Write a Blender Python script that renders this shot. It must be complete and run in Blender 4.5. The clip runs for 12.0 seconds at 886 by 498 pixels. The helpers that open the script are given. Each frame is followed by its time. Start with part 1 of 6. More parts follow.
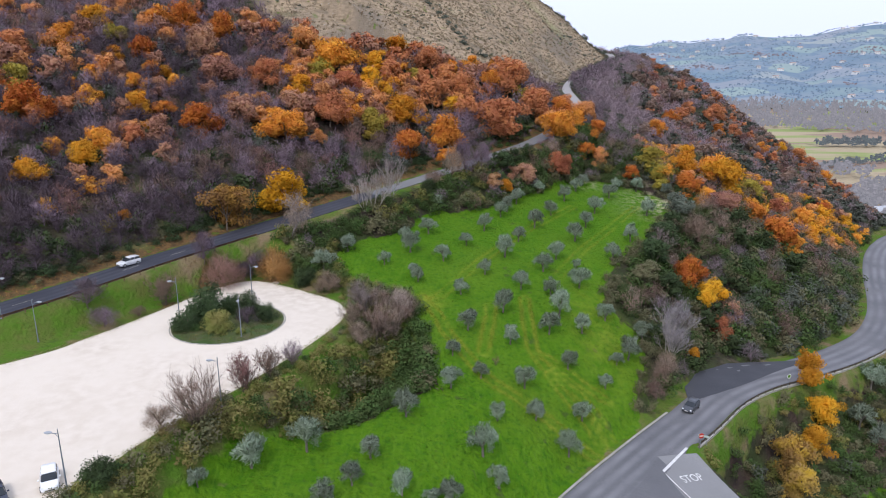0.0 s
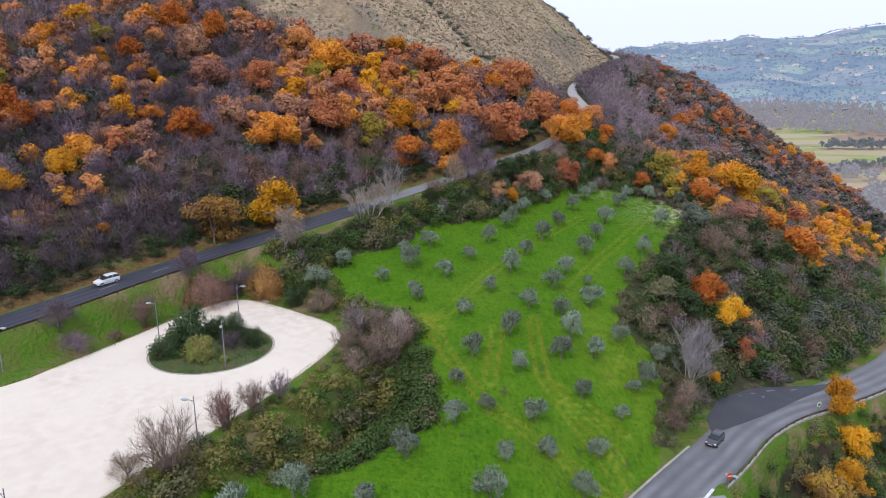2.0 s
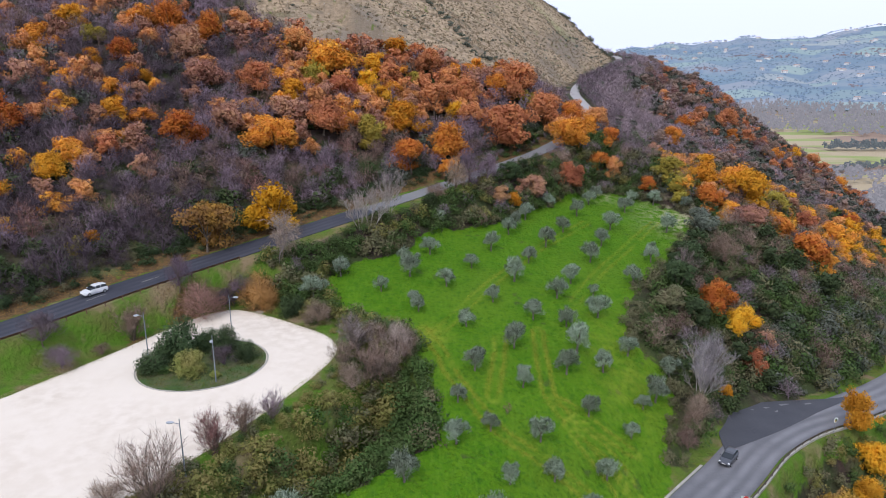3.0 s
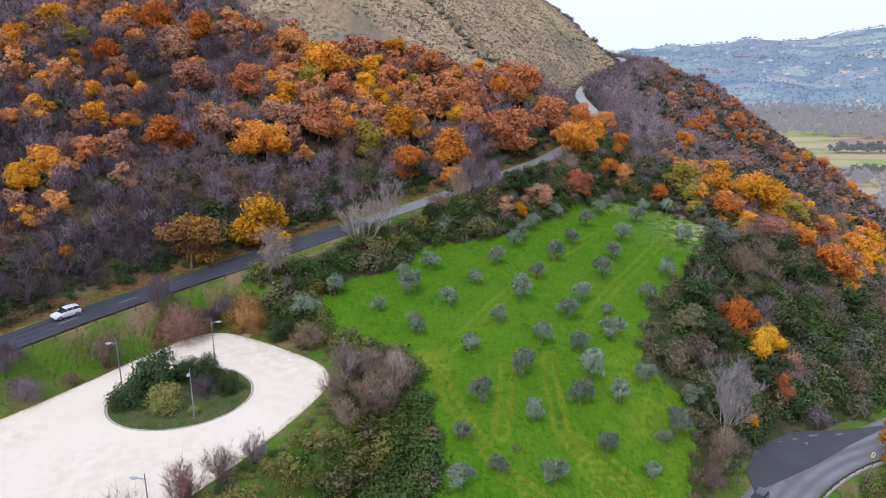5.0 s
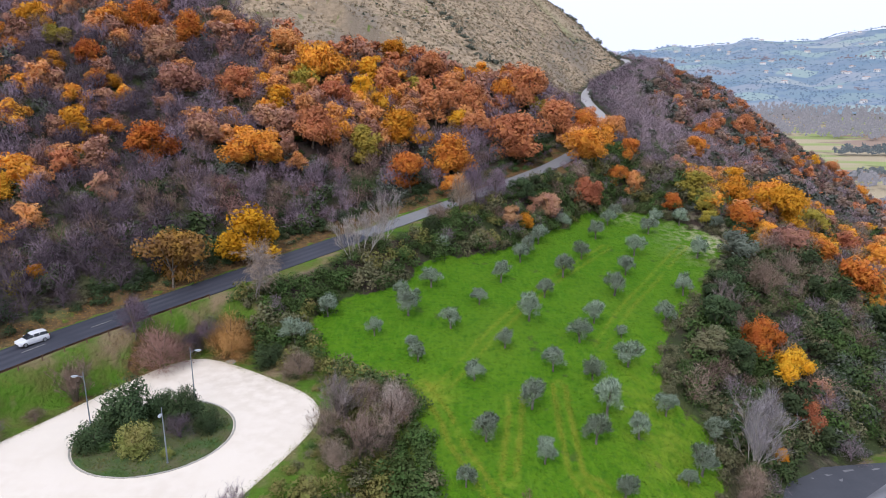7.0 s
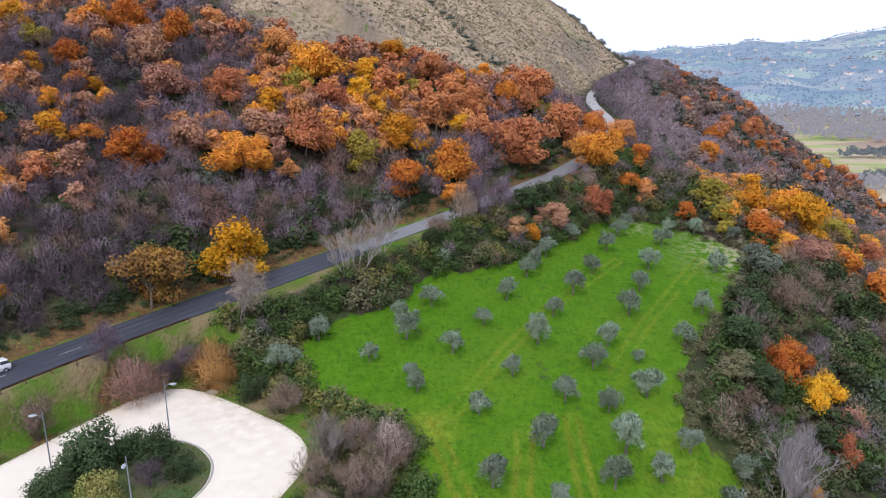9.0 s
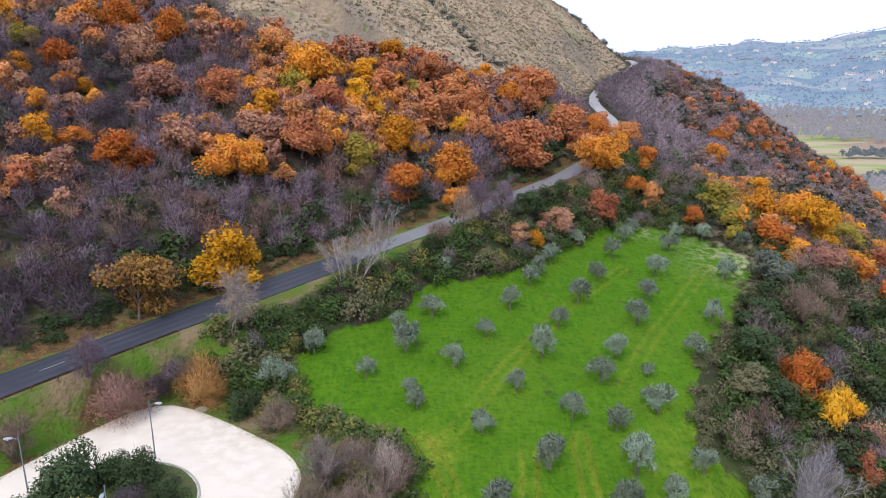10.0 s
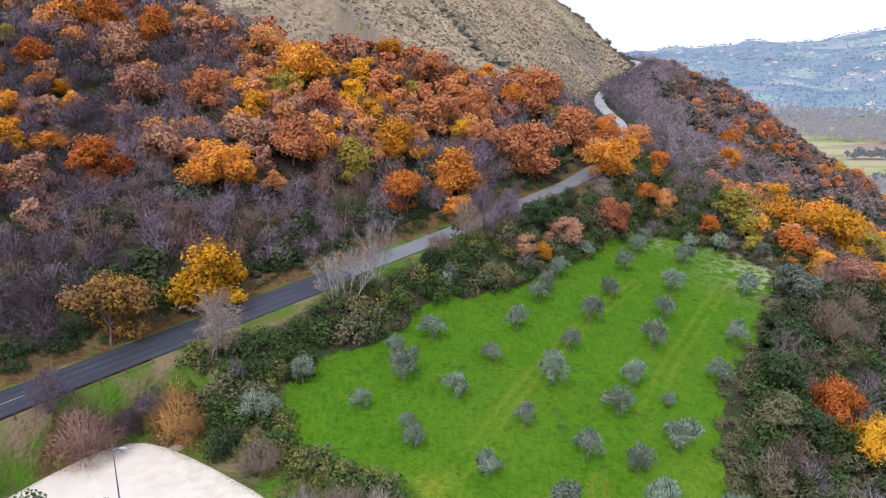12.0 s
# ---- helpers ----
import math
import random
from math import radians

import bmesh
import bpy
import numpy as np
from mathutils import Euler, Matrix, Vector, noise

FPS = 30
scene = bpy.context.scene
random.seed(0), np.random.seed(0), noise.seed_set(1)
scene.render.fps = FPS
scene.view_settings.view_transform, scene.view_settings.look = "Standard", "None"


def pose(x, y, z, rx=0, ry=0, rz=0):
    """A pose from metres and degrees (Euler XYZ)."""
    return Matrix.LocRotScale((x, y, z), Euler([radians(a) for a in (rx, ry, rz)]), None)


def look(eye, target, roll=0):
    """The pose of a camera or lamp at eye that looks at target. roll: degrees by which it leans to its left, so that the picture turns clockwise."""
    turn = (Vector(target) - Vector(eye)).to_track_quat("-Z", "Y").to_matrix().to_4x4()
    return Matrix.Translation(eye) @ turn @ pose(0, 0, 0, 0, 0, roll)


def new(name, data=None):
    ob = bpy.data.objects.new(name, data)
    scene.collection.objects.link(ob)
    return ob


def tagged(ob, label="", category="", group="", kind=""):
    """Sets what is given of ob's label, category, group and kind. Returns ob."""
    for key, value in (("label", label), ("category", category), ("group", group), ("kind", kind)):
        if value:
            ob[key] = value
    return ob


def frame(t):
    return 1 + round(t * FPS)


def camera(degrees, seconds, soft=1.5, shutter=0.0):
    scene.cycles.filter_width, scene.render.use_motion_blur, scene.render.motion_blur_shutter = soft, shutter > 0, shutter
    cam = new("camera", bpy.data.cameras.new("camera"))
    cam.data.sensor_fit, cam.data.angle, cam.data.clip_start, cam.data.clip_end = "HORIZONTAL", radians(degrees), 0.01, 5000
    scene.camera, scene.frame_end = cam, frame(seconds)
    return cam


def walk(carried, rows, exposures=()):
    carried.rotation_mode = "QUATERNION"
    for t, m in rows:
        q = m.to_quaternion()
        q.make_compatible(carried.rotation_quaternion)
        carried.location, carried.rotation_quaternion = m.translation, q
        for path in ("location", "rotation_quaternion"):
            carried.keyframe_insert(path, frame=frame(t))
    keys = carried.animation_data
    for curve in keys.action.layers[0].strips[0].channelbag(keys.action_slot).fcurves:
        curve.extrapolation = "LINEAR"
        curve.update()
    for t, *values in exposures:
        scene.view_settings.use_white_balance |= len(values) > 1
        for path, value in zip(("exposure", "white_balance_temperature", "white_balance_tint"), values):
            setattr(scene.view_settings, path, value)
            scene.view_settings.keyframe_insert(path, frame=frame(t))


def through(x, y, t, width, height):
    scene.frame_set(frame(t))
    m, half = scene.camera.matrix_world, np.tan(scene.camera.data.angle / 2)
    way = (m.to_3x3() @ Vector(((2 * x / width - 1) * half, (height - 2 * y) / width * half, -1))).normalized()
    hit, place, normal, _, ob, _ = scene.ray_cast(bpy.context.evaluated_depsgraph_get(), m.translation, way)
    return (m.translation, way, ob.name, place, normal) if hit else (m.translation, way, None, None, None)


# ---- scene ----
cam = camera(63.5, 12.0, soft=1.0)
# seconds, x, y, z, pitch, roll, yaw
PATH = [
    (0.0, 0.000, 0.000, 44.000, -15.950, 0.000, 0.000),
    (1.0, -0.143, 4.727, 44.043, -15.914, -0.003, 0.026),
    (2.0, -0.281, 9.427, 44.078, -15.872, -0.005, 0.048),
    (3.0, -0.415, 14.102, 44.105, -15.824, -0.006, 0.066),
    (4.0, -0.545, 18.750, 44.125, -15.775, -0.007, 0.082),
    (5.0, -0.670, 23.373, 44.137, -15.725, -0.007, 0.094),
    (6.0, -0.791, 27.969, 44.141, -15.677, -0.006, 0.102),
    (7.0, -0.908, 32.539, 44.137, -15.634, -0.004, 0.107),
    (8.0, -1.020, 37.084, 44.125, -15.597, -0.002, 0.109),
    (9.0, -1.128, 41.602, 44.106, -15.569, 0.001, 0.107),
    (10.0, -1.232, 46.094, 44.079, -15.552, 0.005, 0.102),
    (11.0, -1.331, 50.560, 44.045, -15.549, 0.010, 0.094),
    (12.0, -1.426, 55.000, 44.002, -15.560, 0.016, 0.082),
]
walk(cam, [(t, pose(x, y, z, 90 + pitch, roll, yaw)) for t, x, y, z, pitch, roll, yaw in PATH], exposures=[(0.0, -0.06), (6.0, 0.02), (12.0, 0.2)])


# ---------------------------------------------------------------- sky and sun
world = bpy.data.worlds.new("overcast_sky")
scene.world = world
world.use_nodes = True
wn, wl = world.node_tree.nodes, world.node_tree.links
sky = wn.new("ShaderNodeTexSky")
sky.sky_type, sky.sun_disc = "NISHITA", False
sky.sun_elevation, sky.sun_rotation = radians(38), radians(200)
sky.dust_density, sky.air_density = 4.0, 1.0
cloud = wn.new("ShaderNodeMix")
cloud.data_type = "RGBA"
cloud.inputs[0].default_value = 0.86
cloud.inputs[7].default_value = (9.5, 10.4, 13.5, 1)
wl.new(sky.outputs[0], cloud.inputs[6])
wl.new(cloud.outputs[2], wn["Background"].inputs[0])
wn["Background"].inputs[1].default_value = 0.111
sun = new("sun", bpy.data.lights.new("sun", "SUN"))
sun.data.energy, sun.data.angle, sun.data.color = 1.95, radians(15), (1.0, 0.96, 0.965)
sun.matrix_world = look((0, 0, 300), (50, 137, 110))


# ---------------------------------------------------------------- lie of the land
UPPER_AXIS = [(-150, 40, -2), (-95, 75, 2.5), (-66, 102, 5.6), (-51.5, 121, 7.1), (-38.5, 135.5, 8.6), (-26, 148.8, 10.1), (-6, 168.5, 12.9),
              (8, 183, 14.9), (18.5, 193.8, 16.6), (27, 201.5, 18.6), (37, 217, 21.3), (45, 245, 24.4), (47, 268, 25.8), (49, 290, 27),
              (57, 325, 28.5), (72, 365, 30.8), (90, 410, 34.5), (102, 448, 37), (104, 490, 38.5), (80, 560, 41), (30, 640, 44)]
LOWER_AXIS = [(-70, -30, -7), (3, 57, -10.5), (18.5, 76.5, -11), (30, 89.8, -11.5), (38.5, 99, -11.8), (46, 107.5, -12.2), (55, 114.8, -12.9),
              (65, 120.4, -13.6), (78.7, 130, -15), (90, 139, -15.3), (99, 150, -15.3), (106, 162, -15), (114, 178, -14.5), (124, 195, -14),
              (136, 210, -14), (165, 240, -15), (300, 420, -40)]
LOT_LEVEL = 1.8
LOT_OUTLINE = [(-95, 62), (-60.3, 90), (-52.8, 99.6), (-46.3, 111.3), (-42.2, 119.2), (-38.4, 124.6), (-34.5, 125.9), (-29.2, 123.3), (-23.6, 119.4), (-18.8, 115.6), (-16.3, 111.8), (-15.8, 108.2),
               (-17.2, 102.6), (-21, 93.2), (-26.6, 82), (-30, 76), (-33, 70.4), (-37, 61), (-50, 38), (-95, 10)]
ORCHARD_OUTLINE = [(-29, 56), (-27.5, 68), (-21.5, 77.3), (-15.8, 79.5), (-10.5, 82.5), (-6.4, 86.4), (-2, 91), (-1.6, 101), (-3.8, 110), (-6, 116), (-12, 119), (-18, 123), (-20.5, 131),
                   (-17.5, 139.5), (-9.3, 146.3), (-3.5, 156), (7.6, 163.5), (20.6, 177), (34.5, 192), (41, 194.5), (53, 188.5), (59, 178.5), (54, 170), (46, 155.5), (35.5, 140),
                   (30.5, 128), (31.5, 121.5), (35, 118), (34, 111), (30.5, 103), (30, 96.5), (21, 87), (8, 66), (-4, 48)]


def smooth_line(points, step=2.0):
    """A Catmull-Rom curve through the points, sampled about every step metres."""
    pts = np.array(points, float)
    ext = np.vstack([2 * pts[0] - pts[1], pts, 2 * pts[-1] - pts[-2]])
    out = []
    for a, b, c, d in zip(ext, ext[1:], ext[2:], ext[3:]):
        n = max(2, int(np.linalg.norm(c - b) / step))
        u = (np.arange(n) / n)[:, None]
        out.append(0.5 * (2 * b + (c - a) * u + (2 * a - 5 * b + 4 * c - d) * u * u + (3 * b - a - 3 * c + d) * u ** 3))
    return np.vstack(out + [pts[-1:]])


SIDE_LINE = [(32.3, 88.6, -11.5), (33.2, 83, -11.5), (34.4, 78, -11.6), (37, 68, -11.9), (41, 55, -12.4), (48, 40, -13)]
UPPER, LOWER, SIDE_AXIS = smooth_line(UPPER_AXIS), smooth_line(LOWER_AXIS), smooth_line(SIDE_LINE)


def beside(line, x, y):
    """Signed distance to a line (left of it positive), its height at the nearest place, and how far along that is."""
    a, b = line[:-1], line[1:]
    run = b[:, :2] - a[:, :2]
    length2 = (run ** 2).sum(1)
    along = np.concatenate([[0], np.cumsum(np.sqrt(length2))])
    dist, high, far = np.empty(len(x)), np.empty(len(x)), np.empty(len(x))
    for i in range(0, len(x), 20000):
        px, py = x[i:i + 20000, None], y[i:i + 20000, None]
        u = np.clip(((px - a[:, 0]) * run[:, 0] + (py - a[:, 1]) * run[:, 1]) / length2, 0, 1)
        qx, qy = px - a[:, 0] - u * run[:, 0], py - a[:, 1] - u * run[:, 1]
        d2 = qx * qx + qy * qy
        k = d2.argmin(1)
        row = np.arange(len(k))
        side = np.sign(run[k, 0] * qy[row, k] - run[k, 1] * qx[row, k])
        dist[i:i + 20000] = np.sqrt(d2[row, k]) * np.where(side == 0, 1, side)
        high[i:i + 20000] = a[k, 2] + u[row, k] * (b[k, 2] - a[k, 2])
        far[i:i + 20000] = along[k] + u[row, k] * np.sqrt(length2[k])
    return dist, high, far


def inside_by(outline, x, y):
    """Distance to a closed outline, positive inside."""
    o = smooth_line([(*p, 0) for p in outline + outline[:1]], 3.0)
    d = np.abs(beside(o, x, y)[0])
    odd = np.zeros(len(x), bool)
    for (ax, ay, _), (bx, by, _) in zip(o, o[1:]):
        if ay != by:
            odd ^= ((ay > y) != (by > y)) & (x < (bx - ax) * (y - ay) / (by - ay) + ax)
    return np.where(odd, d, -d)


def ramp(v, lo, hi):
    u = np.clip((v - lo) / (hi - lo), 0, 1)
    return u * u * (3 - 2 * u)


def soft_min(a, b, k):
    h = np.clip(0.5 + 0.5 * (b - a) / k, 0, 1)
    return b + (a - b) * h - k * h * (1 - h)


def waves(x, y, size, seed):
    """Cheap rolling unevenness, about -1 to 1."""
    r = np.random.RandomState(seed)
    total = np.zeros(len(x))
    for _ in range(6):
        ang, ph, s = r.uniform(0, 6.28), r.uniform(0, 6.28), size * r.uniform(0.6, 1.6)
        total += np.sin((x * math.cos(ang) + y * math.sin(ang)) * 6.28 / s + ph)
    return total / 3.5


def height(x, y):
    """Height of the ground at arrays of places."""
    x, y = np.atleast_1d(np.asarray(x, float)), np.atleast_1d(np.asarray(y, float))
    d, zu, _ = beside(UPPER, x, y)
    dl, zl, _ = beside(LOWER, x, y)
    lot, orch = inside_by(LOT_OUTLINE, x, y), inside_by(ORCHARD_OUTLINE, x, y)
    steep = 0.47 + 0.22 * ramp(y, 240, 330) + 0.10 * ramp(y, 330, 430)
    bumps = waves(x, y, 45, 3) * 1.6 + waves(x, y, 17, 4) * 0.5
    up = np.maximum(d - 5.0, 0)
    hill = zu + steep * np.minimum(up, 150) + 0.25 * np.maximum(up - 150, 0) + bumps * ramp(d, 6, 30)
    down = zu - 0.38 * np.maximum(-d - 5.0, 0) - 0.32 * np.maximum(-d - 48, 0) * ramp(y, 215, 320) + bumps * 0.6 * ramp(-d, 8, 30)
    base = np.where(d > 0, hill, down)
    terrace = -14.67 - 0.0837 * x + 0.1334 * y + waves(x, y, 30, 5) * 0.25
    base = base + (terrace - base) * ramp(orch, -11, 1) * ramp(-d, 5, 14)
    base = base + (LOT_LEVEL - base) * ramp(lot, -9, -2.8) * ramp(-d, 4.4, 6.9)
    bank = zl + 0.55 * np.maximum(dl - 4.6, 0)
    base = np.where(dl > 0, soft_min(base, bank, 2.5), np.minimum(base, zl - 0.28 * np.maximum(-dl - 5.5, 0) + bumps * 0.5 * ramp(-dl, 8, 20)))
    on_lower = ramp(-np.abs(dl), -8, -4.5)
    base = base + (zl - base) * on_lower * ramp(-d, 20, 30)
    ds, zs, _ = beside(SIDE_AXIS, x, y)
    base = base + (zs - base) * ramp(-np.abs(ds), -7, -4) * (dl < 0)
    base = np.maximum(base, -60 + waves(x, y, 400, 8) * 0.8)
    reach = np.hypot(x, y)
    heading = np.degrees(np.arctan2(x, y))
    crest = 40 + 3.4 * np.clip(heading - 15, -20, 20) + 8 * np.sin(heading * 0.9) + 4 * np.sin(heading * 2.3 + 1)
    far_hill = -60 + (crest + 60) * np.clip((reach - 1320) / 1280, 0, 1) ** 1.15 + waves(x, y, 260, 9) * 7 * ramp(reach, 1350, 1700)
    far_hill = far_hill - 0.06 * np.maximum(reach - 2620, 0)
    return np.where(reach > 1300, np.maximum(np.minimum(base, -60), far_hill), base)


def ground_z(x, y):
    return float(height([x], [y])[0])


# ---------------------------------------------------------------- materials
def shader(name):
    m = bpy.data.materials.new(name)
    m.use_nodes = True
    return m, m.node_tree.nodes, m.node_tree.links, m.node_tree.nodes["Principled BSDF"]


def blend(nodes, links, a, b, fac, mode="MIX"):
    """Colour mix: a and b are colours or sockets, fac a number or socket."""
    mx = nodes.new("ShaderNodeMix")
    mx.data_type, mx.blend_type = "RGBA", mode
    for socket, v in ((mx.inputs[6], a), (mx.inputs[7], b), (mx.inputs[0], fac)):
        if isinstance(v, bpy.types.NodeSocket):
            links.new(v, socket)
        else:
            socket.default_value = (*v, 1) if isinstance(v, tuple) else v
    return mx.outputs[2]


def grain(nodes, links, scale, detail=4.0, lo=0.35, hi=0.65, coords=None, stretch=None):
    """Noise in metres, spread to 0..1."""
    n = nodes.new("ShaderNodeTexNoise")
    n.inputs["Scale"].default_value, n.inputs["Detail"].default_value = scale, detail
    if coords is None:
        coords = nodes.new("ShaderNodeNewGeometry").outputs["Position"]
    if stretch:
        mp = nodes.new("ShaderNodeMapping")
        mp.inputs["Scale"].default_value = stretch
        links.new(coords, mp.inputs[0])
        coords = mp.outputs[0]
    links.new(coords, n.inputs["Vector"])
    r = nodes.new("ShaderNodeMapRange")
    r.inputs[1].default_value, r.inputs[2].default_value = lo, hi
    links.new(n.outputs[0], r.inputs[0])
    return r.outputs[0]


def relief(nodes, links, bsdf, height_socket, depth, strength=0.6):
    b = nodes.new("ShaderNodeBump")
    b.inputs["Strength"].default_value, b.inputs["Distance"].default_value = strength, depth
    links.new(height_socket, b.inputs["Height"])
    links.new(b.outputs[0], bsdf.inputs["Normal"])


def surface(name, a, b, coarse=0.4, fine=6.0, rough=0.85, metal=0.0, bump=0.02, third=None):
    """A two-scale mottled surface."""
    m, n, l, p = shader(name)
    c = blend(n, l, a, b, grain(n, l, coarse))
    g = grain(n, l, fine, 3.0)
    c = blend(n, l, c, third or tuple(v * 0.6 for v in a), g if third else grain(n, l, fine, 3.0, 0.5, 0.9))
    l.new(c, p.inputs["Base Color"])
    p.inputs["Roughness"].default_value, p.inputs["Metallic"].default_value = rough, metal
    if bump:
        relief(n, l, p, g, bump)
    return m


def leaf(name, a, b, c, through=0.27, rough=0.8, spread=0.1):
    """Leaves: each leaf takes its own tone, each tree shifts a little."""
    m, n, l, p = shader(name)
    geo, info = n.new("ShaderNodeNewGeometry"), n.new("ShaderNodeObjectInfo")
    tone = blend(n, l, a, b, geo.outputs["Random Per Island"])
    tone = blend(n, l, tone, c, grain(n, l, 0.55, 3.0, 0.4, 0.7))
    tone = blend(n, l, tone, tuple(0.55 * v for v in b), grain(n, l, 0.17, 2.0, 0.5, 0.75))
    hsv = n.new("ShaderNodeHueSaturation")
    for k, (lo, hi) in ((0, (0.5 - spread * 0.15, 0.5 + spread * 0.15)), (2, (1 - spread * 2.5, 1 + spread * 2.5))):
        r = n.new("ShaderNodeMapRange")
        r.inputs[3].default_value, r.inputs[4].default_value = lo, hi
        l.new(info.outputs["Random"], r.inputs[0])
        l.new(r.outputs[0], hsv.inputs[k])
    l.new(tone, hsv.inputs["Color"])
    l.new(hsv.outputs[0], p.inputs["Base Color"])
    p.inputs["Roughness"].default_value = rough
    p.inputs["Specular IOR Level"].default_value = 0.1
    tr = n.new("ShaderNodeBsdfTranslucent")
    l.new(hsv.outputs[0], tr.inputs[0])
    mix = n.new("ShaderNodeMixShader")
    mix.inputs[0].default_value = through
    l.new(p.outputs[0], mix.inputs[1])
    l.new(tr.outputs[0], mix.inputs[2])
    l.new(mix.outputs[0], n["Material Output"].inputs[0])
    return m


# Orange, rust and pinkish hues are greyed: thin haze put into the leaf colour.
LEAF = {
    "orange": leaf("orange_oak_leaves", (0.68, 0.25, 0.05), (0.56, 0.18, 0.04), (0.72, 0.33, 0.05)),
    "rust": leaf("rust_oak_leaves", (0.62, 0.265, 0.125), (0.52, 0.205, 0.1), (0.66, 0.30, 0.11)),
    "gold": leaf("gold_oak_leaves", (0.75, 0.36, 0.03), (0.64, 0.27, 0.025), (0.68, 0.39, 0.045)),
    "yellow": leaf("bright_yellow_leaves", (0.86, 0.52, 0.025), (0.78, 0.43, 0.02), (0.84, 0.56, 0.04)),
    "pinkish": leaf("pinkish_brown_leaves", (0.45, 0.235, 0.17), (0.37, 0.185, 0.14), (0.50, 0.28, 0.16)),
    "dull": leaf("dull_brown_leaves", (0.25, 0.175, 0.15), (0.205, 0.145, 0.13), (0.27, 0.165, 0.125)),
    "ochre": leaf("ochre_green_leaves", (0.44, 0.33, 0.06), (0.35, 0.26, 0.05), (0.31, 0.28, 0.06)),
    "bronze": leaf("bronze_turning_leaves", (0.42, 0.26, 0.09), (0.34, 0.20, 0.08), (0.56, 0.36, 0.05)),
    "olive": leaf("olive_leaves", (0.255, 0.315, 0.225), (0.345, 0.41, 0.325), (0.205, 0.26, 0.175), 0.22, 0.7),
    "evergreen": leaf("dark_evergreen_leaves", (0.05, 0.08, 0.034), (0.075, 0.108, 0.045), (0.04, 0.06, 0.028), 0.12),
    "ivy": leaf("ivy_bramble_leaves", (0.062, 0.125, 0.034), (0.088, 0.15, 0.044), (0.085, 0.115, 0.04), 0.15),
    "scrub": leaf("dry_scrub_leaves", (0.135, 0.122, 0.07), (0.165, 0.14, 0.085), (0.105, 0.115, 0.056), 0.15),
    "dry": leaf("dry_bramble_leaves", (0.27, 0.27, 0.08), (0.21, 0.25, 0.065), (0.34, 0.29, 0.11), 0.2),
    "holm": leaf("grey_green_holm_leaves", (0.12, 0.138, 0.105), (0.155, 0.172, 0.135), (0.095, 0.108, 0.085), 0.12),
    "straw": leaf("straw_orange_twigs", (0.66, 0.42, 0.15), (0.56, 0.34, 0.12), (0.64, 0.36, 0.11), 0.1, 0.9),
    "tan": leaf("tan_dry_leaves", (0.64, 0.42, 0.22), (0.56, 0.34, 0.17), (0.58, 0.31, 0.13)),
}
TWIG = {
    "purple": leaf("purple_grey_twigs", (0.205, 0.15, 0.188), (0.27, 0.2, 0.245), (0.16, 0.117, 0.145), 0.1, 0.9),
    "dark": leaf("dark_wood_twigs", (0.15, 0.113, 0.133), (0.20, 0.152, 0.176), (0.11, 0.084, 0.096), 0.1, 0.9),
    # lilac: the purple twigs lightened, with the slope's haze put into the colour
    "lilac": leaf("lilac_grey_twigs", (0.265, 0.205, 0.23), (0.335, 0.26, 0.29), (0.21, 0.16, 0.178), 0.1, 0.9),
    "grey": leaf("pale_grey_twigs", (0.36, 0.325, 0.35), (0.43, 0.39, 0.415), (0.30, 0.265, 0.285), 0.1, 0.9),
    "fawn": leaf("fawn_twigs", (0.36, 0.27, 0.215), (0.42, 0.325, 0.255), (0.31, 0.215, 0.165), 0.1, 0.9),
    "brown": leaf("brown_twigs", (0.275, 0.195, 0.15), (0.335, 0.245, 0.19), (0.22, 0.15, 0.12), 0.1, 0.9),
    "red": leaf("red_brown_twigs", (0.30, 0.165, 0.145), (0.36, 0.205, 0.17), (0.24, 0.135, 0.12), 0.1, 0.9),
    "pale": leaf("pale_dead_twigs", (0.40, 0.335, 0.31), (0.32, 0.26, 0.24), (0.47, 0.41, 0.38), 0.1, 0.9),
    "pink": leaf("pinkish_grey_twigs", (0.42, 0.33, 0.295), (0.35, 0.27, 0.24), (0.48, 0.39, 0.35), 0.1, 0.9),
}
BARK = surface("bark", (0.10, 0.075, 0.055), (0.16, 0.13, 0.10), 1.0, 9.0, 0.95, 0, 0.03)
PALE_BARK = surface("pale_bark", (0.50, 0.46, 0.42), (0.38, 0.34, 0.31), 1.0, 9.0, 0.95, 0, 0.03)
GREY_BARK = surface("grey_bark", (0.30, 0.255, 0.235), (0.22, 0.185, 0.17), 1.0, 9.0, 0.95, 0, 0.03)
OLIVE_BARK = surface("olive_bark", (0.13, 0.11, 0.09), (0.20, 0.175, 0.145), 1.0, 9.0, 0.95, 0, 0.03)
ASPHALT = surface("worn_asphalt", (0.085, 0.086, 0.094), (0.145, 0.144, 0.15), 0.12, 3.0, 0.65, 0, 0.01, (0.11, 0.11, 0.118))
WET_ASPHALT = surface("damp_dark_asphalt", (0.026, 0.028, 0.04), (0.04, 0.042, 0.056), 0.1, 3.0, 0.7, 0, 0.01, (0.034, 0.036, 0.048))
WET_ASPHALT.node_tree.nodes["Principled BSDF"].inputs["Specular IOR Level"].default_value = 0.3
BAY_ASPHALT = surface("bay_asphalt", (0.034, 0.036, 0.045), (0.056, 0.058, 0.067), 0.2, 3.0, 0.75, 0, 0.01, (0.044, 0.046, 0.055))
GREY_ASPHALT = surface("pale_grey_asphalt", (0.13, 0.13, 0.138), (0.19, 0.188, 0.19), 0.12, 3.0, 0.75, 0, 0.01, (0.16, 0.16, 0.165))
